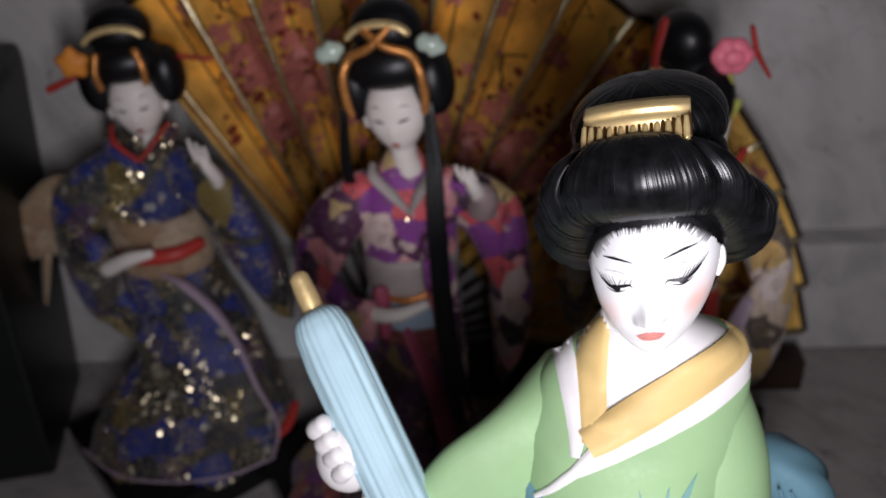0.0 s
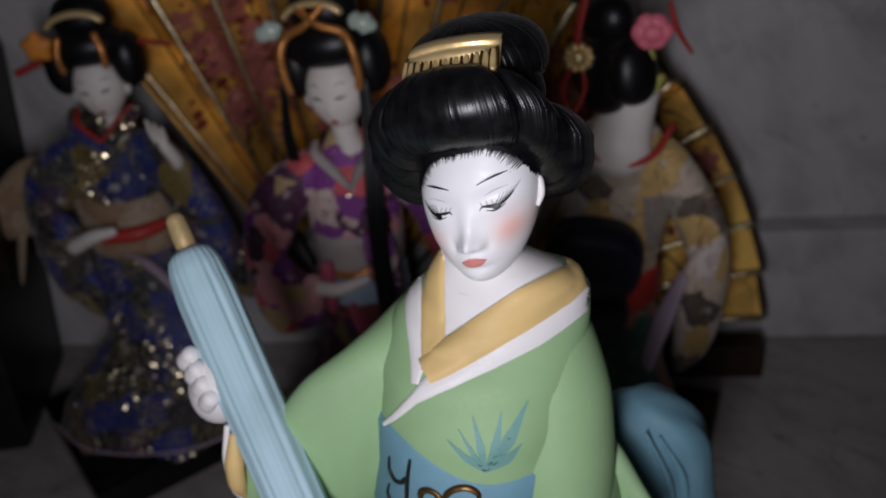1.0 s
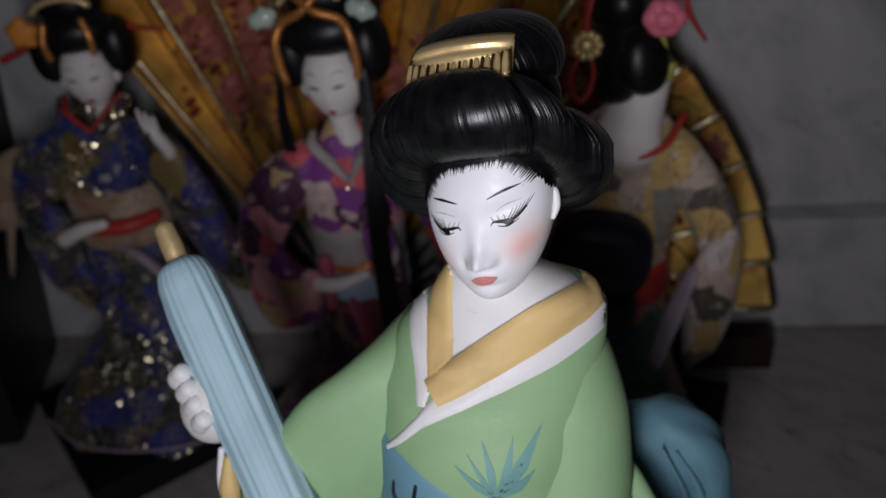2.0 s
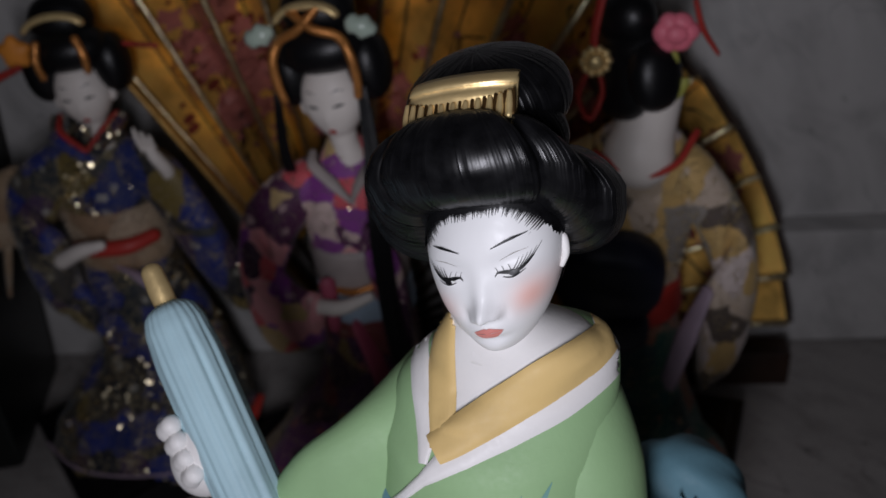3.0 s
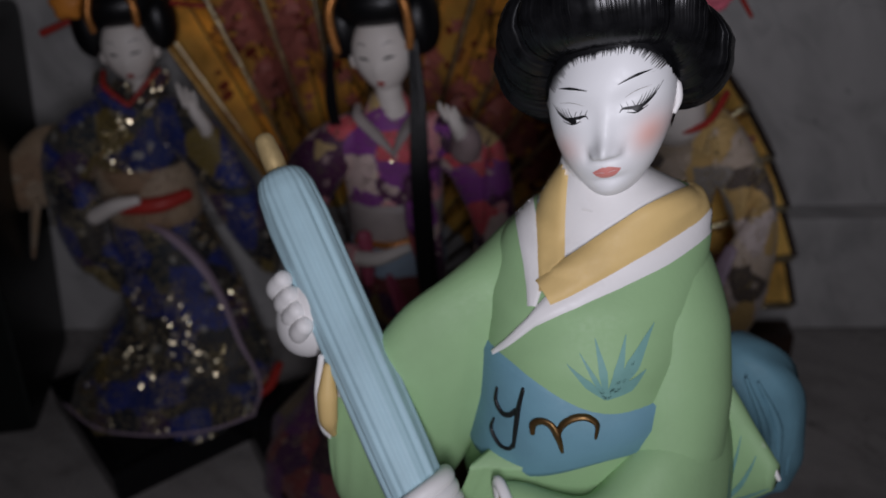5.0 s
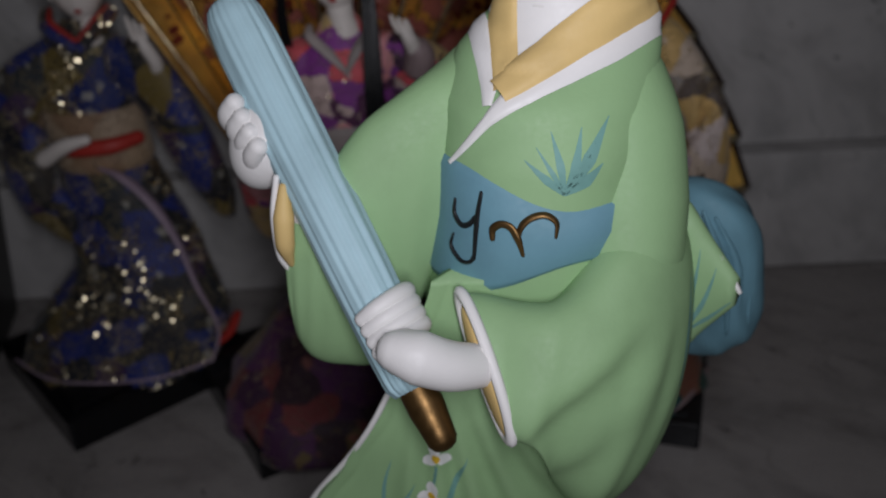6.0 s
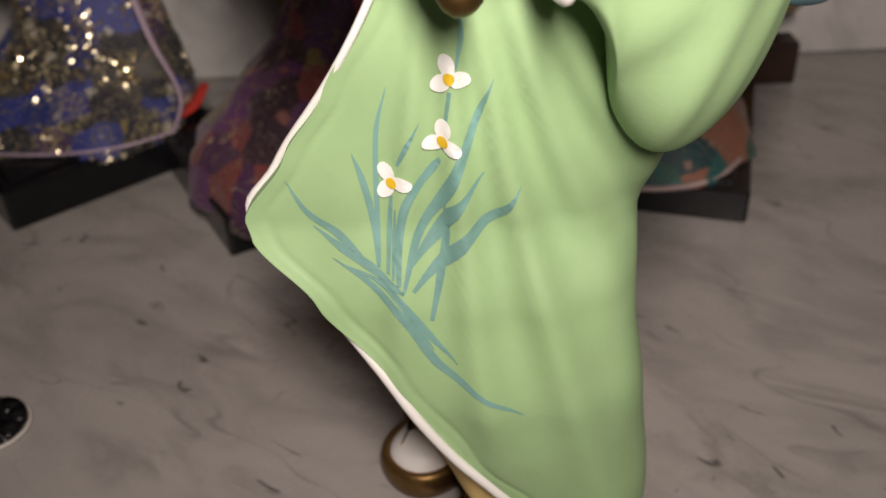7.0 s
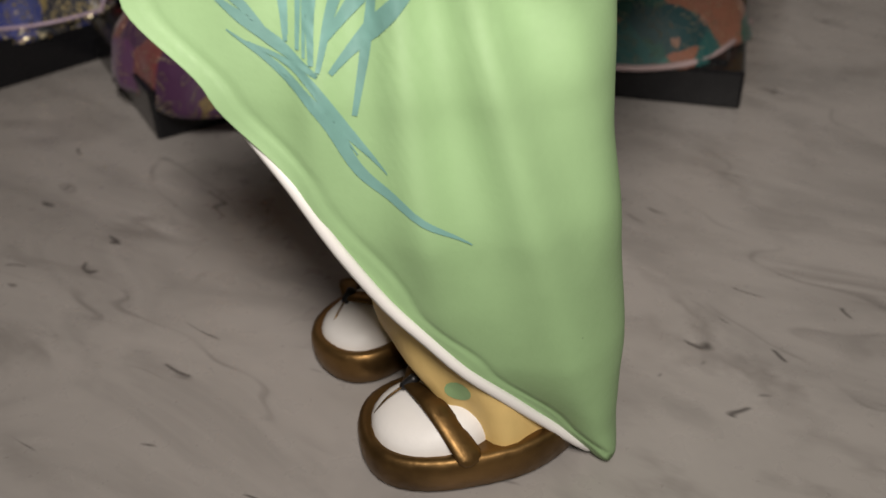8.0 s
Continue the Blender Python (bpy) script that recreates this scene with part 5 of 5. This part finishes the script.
def cream_doll():
    mats = [CREAM_BROCADE, TEAL_BROCADE, DOLL_SKIN, DOLL_HAIR, RED_SILK, INK, LILAC_SILK, GOLD, NAVY_SILK, ROSE, LEAFGREEN, PINK_SILK]
    bm = bmesh.new()
    kimono(bm, [(0, 2, -14, 48, 46), (10, 2, -11, 45, 42), (30, 0, -5, 34, 31), (55, 0, 0, 27, 23), (80, 0, 2, 24, 19), (100, 0, 3, 22, 17)], 1, folds=2.2)
    tube(bm, [(50, -22, 2), (28, -52, 1.6), (0, -60, 1.6), (-30, -48, 1.6)], [1.2, 1.2, 1.2], 11, 8)
    kimono(bm, [(92, 0, 3, 23, 18), (110, 0, 4, 23, 17), (140, 2, 5, 27, 17), (163, 3, 5, 26, 15), (174, 4, 4, 18, 12), (181, 5, 3, 11, 9)], 0, folds=0.5)
    # dark knot of the sash at the back, red under-sash
    blob(bm, (-8, -20, 122), (22, 11, 21), 8, (0, 10, 0), 28, 16, 0.75, lambda p: (p.x, p.y + 0.08 * math.sin(8 * p.z), p.z))
    blob(bm, (-6, -23, 98), (14, 8, 12), 8, (0, 0, 0), 24, 14, 0.8)
    kimono(bm, [(90, 0, 3, 23.5, 18.5), (93, 0, 3, 25, 20), (106, 0, 4, 24.5, 19), (108, 0, 4, 23, 17.5)], 4, folds=0.2)
    # sleeves and lilac lining
    bag(bm, [(16, 5, 163, 12, 9), (31, 2, 147, 19, 9), (44, -4, 118, 28, 8), (44, -10, 98, 34, 8), (32, -16, 84, 28, 6)], 0, 30, 5, 0.9, 0.9)
    bag(bm, [(-14, 5, 163, 12, 9), (-29, 2, 148, 19, 9), (-42, -4, 122, 24, 8), (-38, -10, 104, 20, 6)], 0, 30, 5, 0.9, 0.9)
    tube(bm, [(32, -18, 112), (24, -22, 92), (17, -24, 68)], [3.5, 6.0, 5.0], 6, 12, 5, 0.35)
    # bare nape and red collar
    tube(bm, [(12, 3, 196), (9, 0, 188), (6, -3, 180), (4, -5, 173), (3, -5, 167)], [9.5, 10.5, 12.0, 14.0, 14.0], 2, 24, 5)
    tube(bm, [(-14, -9, 175), (0, -17, 168), (16, -15, 170), (26, -4, 179)], [1.0, 1.4, 1.4, 1.6], 4, 8)
    H = doll_head(bm, (15, 9, 192), 2, 3, 118, 10, 4, 5, 0.92)
    # looped red ribbon, gilt button, silk rose and leaves on the hair
    tube(bm, [(-11, -7, 236), (-14, -9, 222), (-13, -10, 214)], [2.4, 2.4, 2.2], 4, 8, 5, 0.5)
    tube(bm, [(-14, -9, 212), (-20, -10, 200), (-16, -11, 190), (-11, -10, 200), (-13, -9, 212)], [1.6, 2.4, 2.6, 2.4, 1.6], 4, 8, 5, 0.5)
    for k in range(10):
        blob(bm, (-13.5 + 4.6 * math.cos(k * TAU / 10), -11, 213 + 4.6 * math.sin(k * TAU / 10)), (1.7, 1.4, 1.7), 7, (0, 0, 0), 10, 6)
    blob(bm, (-13.5, -11.5, 213), (3.4, 2.2, 3.4), 7, (0, 0, 0), 14, 8)
    for k in range(7):
        a = k * TAU / 6
        blob(bm, (15 + (4.2 * math.cos(a) if k < 6 else 0), -10 - (k == 6) * 2, 222 + (3.6 * math.sin(a) if k < 6 else 0)), (4.6, 3.2, 4.0), 9, (0, 30 * k, 0), 14, 8)
    for x, z, t in ((14, 210, 10), (13, 202, -20), (17, 200, 35)):
        blob(bm, (x, -11, z), (2.6, 1.2, 5.5), 10, (0, t, 0), 12, 8)
    tube(bm, [(22, -8, 232), (25, -8, 222), (31, -7, 212)], [2.2, 2.4, 1.6], 4, 8, 5, 0.5)
    sequins(bm, 0, 900, 12, 7, (0.5, 1.1))
    mats.append(SEQUIN)
    return finish("kimono_doll", bm, mats, (0.004, 0.168, 0.0135), "doll seen from behind in cream and gold kimono with teal skirt")


lacquer_base((-0.255, 0.119, 0.0), 41, 0.100, 0.100, 0.018, "square black lacquered base under the blue doll")
lacquer_base((-0.160, 0.094, 0.0), 30, 0.100, 0.100, 0.018, "square black lacquered base under the purple doll")
lacquer_base((-0.060, 0.134, 0.0), -16.7, 0.105, 0.105, 0.014, "glossy black lacquered base under the cream doll")
blue_doll()
purple_doll()
cream_doll()


# ---- gilt folding fan ----
def folding_fan():
    fan = tagged(new("folding_fan"), "large gilt folding fan painted with plum blossom, leaning by the wall", "fan")
    px, py, pz, R0, R1 = -0.141, 0.252, 0.024, 0.075, 0.239
    folds, a0, a1 = 15, 3.0, 117.0
    lean = 0.0
    def at(r, a, d):
        return Vector((px + r * math.cos(radians(a)), py + d + lean * r * math.sin(radians(a)), pz + r * math.sin(radians(a))))
    step = (a1 - a0) / folds
    lines = []
    for k in range(folds):
        b = a0 + k * step
        lines += [(b, -0.010), (b + 0.60 * step, 0.009)]
    lines.append((a1, -0.010))
    def panel(l0, l1, inner, outer, name, mat, thick=0.0007, lift=0.0):
        bm = bmesh.new()
        cols = 5
        def grid(off):
            rows = []
            for i in range(9):
                r = mix(inner, outer, i / 8)
                s = r / R1
                rows.append([bm.verts.new(at(r, mix(l0[0], l1[0], j / (cols - 1)), mix(l0[1], l1[1], j / (cols - 1)) * s + off)) for j in range(cols)])
            return rows
        f, bk = grid(lift), grid(lift + thick)
        for rows, flip in ((f, False), (bk, True)):
            for a, b in zip(rows, rows[1:]):
                for j in range(cols - 1):
                    q = (a[j], a[j + 1], b[j + 1], b[j])
                    bm.faces.new(q[::-1] if flip else q)
        rim = lambda rows: rows[0] + [r[-1] for r in rows[1:]] + rows[-1][-2::-1] + [r[0] for r in rows[-2:0:-1]]
        ra, rb = rim(f), rim(bk)
        for i in range(len(ra)):
            j = (i + 1) % len(ra)
            bm.faces.new((ra[i], rb[i], rb[j], ra[j]))
        return part(name, bm, mat, fan)
    for l0, l1 in zip(lines, lines[1:]):
        panel(l0, l1, R0, R1, "leaf_panel", FAN_GOLD)
        panel(l0, l1, R1, R1 + 0.0034, "dark_edge", FAN_RIM, 0.0018, -0.0006)
    # glittering line along every front fold, thickened to carry its glint, and the ribs below the leaf
    for k, (a, d) in enumerate(lines):
        bm = bmesh.new()
        tube(bm, [at(mix(R0, R1, t), a, d * mix(R0, R1, t) / R1 - 0.0006) for t in (0, 0.33, 0.66, 1)], [0.0009, 0.0021] if k % 2 == 0 else [0.0004, 0.0004], 0, 6, 3)
        part("fold_line", bm, FAN_GLINT if k % 2 == 0 else FAN_RIM, fan)
        if k % 2 == 0:
            bm = bmesh.new()
            tube(bm, [at(0.0, a, 0), at(R0 * 0.5, a, d * 0.2), at(R0 + 0.02, a, d * 0.4 + 0.001)], [0.002, 0.0026, 0.0026], 0, 8, 3, 0.4)
            part("rib", bm, FAN_RIM, fan)
    # thick guard stick that lies on the worktop, and the upper one
    bm = bmesh.new()
    box(bm, (px - 0.01, py - 0.020, 0.0), (px + R1 + 0.002, py - 0.004, 0.022), 0, 0.0015)
    part("guard", bm, FAN_RIM, fan, "dark lacquered guard stick")
    bm = bmesh.new()
    tube(bm, [at(-0.01, a1 + 0.8, -0.006), at(0.1, a1 + 0.8, -0.007), at(R1, a1 + 0.8, -0.008)], [0.004, 0.0055, 0.0075], 0, 10, 4, 0.35)
    part("guard", bm, gold_leaf("fan_guard_gold", (0.50, 0.29, 0.08), 0.42, 1.0), fan, "crushed gold guard strip")
    # plum branches and blossom painted on the pleats
    rnd = random.Random(11)
    def depth(a):
        for l0, l1 in zip(lines, lines[1:]):
            if l0[0] <= a <= l1[0]:
                return mix(l0[1], l1[1], (a - l0[0]) / (l1[0] - l0[0]))
        return 0.0
    def spot(bm, r, a, size, mat, petals):
        n = 10
        pts = []
        for i in range(n):
            u = TAU * i / n
            s = size * (1 + 0.28 * math.cos(5 * u)) if petals else size
            rr, aa = r + s * math.cos(u), a + math.degrees(s * math.sin(u) / r)
            if not a0 < aa < a1 or not R0 < rr < R1:
                return
            pts.append(bm.verts.new(at(rr, aa, depth(aa) * rr / R1 - 0.00055 - 0.0001 * mat)))
        f = bm.faces.new(pts)
        f.material_index = mat
    bm = bmesh.new()
    for _ in range(760):
        # two drifts of blossom: one on the left leaves, one sweeping over the right half
        if rnd.random() < 0.26:
            r, a = rnd.gauss(0.178, 0.024), rnd.gauss(103, 5.5)
        else:
            t = rnd.random()
            r, a = rnd.gauss(mix(0.14, 0.20, t), 0.028), rnd.gauss(mix(74, 20, t), 13)
        if rnd.random() < 0.42:
            spot(bm, r, a, rnd.uniform(0.0035, 0.0058), 1, True)
        else:
            spot(bm, r, a, rnd.uniform(0.0011, 0.0026), 0, False)
    part("blossom_painting", bm, [FAN_RED, FAN_PINK], fan, "plum blossom painted in red and pink")["kind"] = "stuff"
    bm = bmesh.new()
    for s in range(9):
        a, r = (rnd.uniform(92, 112) if s < 3 else rnd.uniform(14, 78)), rnd.uniform(0.09, 0.12)
        pts = []
        for k in range(40):
            pts.append((r, a))
            r += 0.0036
            a += rnd.uniform(-2.0, 1.7)
            a = min(a1 - 1, max(a0 + 1, a))
            if r > R1 - 0.004:
                break
        for (r1, q1), (r2, q2) in zip(pts, pts[1:]):
            w = mix(0.0016, 0.0005, (r1 - 0.09) / 0.15)
            vs = [bm.verts.new(at(r_, q_ + math.degrees(o / r_), depth(min(a1, max(a0, q_ + math.degrees(o / r_)))) * r_ / R1 - 0.0005)) for r_, q_, o in ((r1, q1, -w), (r1, q1, w), (r2, q2, w), (r2, q2, -w))]
            bm.faces.new(vs)
    part("branch_painting", bm, FAN_BRANCH, fan, "thin dark painted plum branches")["kind"] = "stuff"


folding_fan()


# ---- black tapered vessel behind the blue doll ----
def black_vessel():
    thing = tagged(new("black_vase"), "tall black square tapered vase with a stepped neck", "vase")
    thing.matrix_world = pose(-0.372, 0.205, 0, 0, 0, 12)
    bm = bmesh.new()
    loft(bm, [[Vector((sx * h, sy * h, z)) for sx, sy in ((-1, -1), (1, -1), (1, 1), (-1, 1))] for h, z in ((0.040, 0.0), (0.042, 0.002), (0.062, 0.205), (0.061, 0.212), (0.05, 0.215))])
    for f in bm.faces:
        f.smooth = False
    bmesh.ops.bevel(bm, geom=bm.edges[:], offset=0.002, segments=2, profile=0.5, affect="EDGES")
    part("body", bm, VASE_BLACK, thing)
    bm = bmesh.new()
    n = 32
    loft(bm, [[Vector((r * math.cos(TAU * i / n), r * math.sin(TAU * i / n), z)) for i in range(n)] for r, z in ((0.044, 0.2145), (0.046, 0.217), (0.046, 0.230), (0.043, 0.233), (0.03, 0.2335))])
    part("neck", bm, VASE_BLACK, thing)


black_vessel()


# ---- small lobed dish on the worktop ----
def lobed_dish():
    thing = tagged(new("small_dish"), "small black lobed dish on the worktop, its pale ring painted bounce light", "dish")
    thing.matrix_world = pose(-0.2170, 0.0045, 0.0)
    n = 64
    bm = bmesh.new()
    # pale ring: bounced light round the dish, put in as colour
    loft(bm, [[Vector((r * math.cos(TAU * i / n), r * math.sin(TAU * i / n), z)) for i in range(n)] for r, z in ((0.0096, 0.0), (0.0112, 0.0005), (0.0118, 0.0012), (0.0114, 0.0018), (0.0106, 0.0016), (0.0094, 0.001))])
    part("rim", bm, PLASTER, thing, "pale ring in place of light bounced on the worktop")
    for k in range(8):
        bm = bmesh.new()
        a0, a1 = TAU * (k + 0.04) / 8, TAU * (k + 0.96) / 8
        arc = [mix(a0, a1, j / 6) for j in range(7)]
        low = [Vector((r * math.cos(a), r * math.sin(a), 0.0018)) for r, run in ((0.0025, arc), (0.0110, arc[::-1])) for a in run]
        high = [Vector((p.x * 0.98, p.y * 0.98, 0.0036)) for p in low]
        loft(bm, [low, high])
        part("lobe", bm, LACQUER, thing)


lobed_dish()
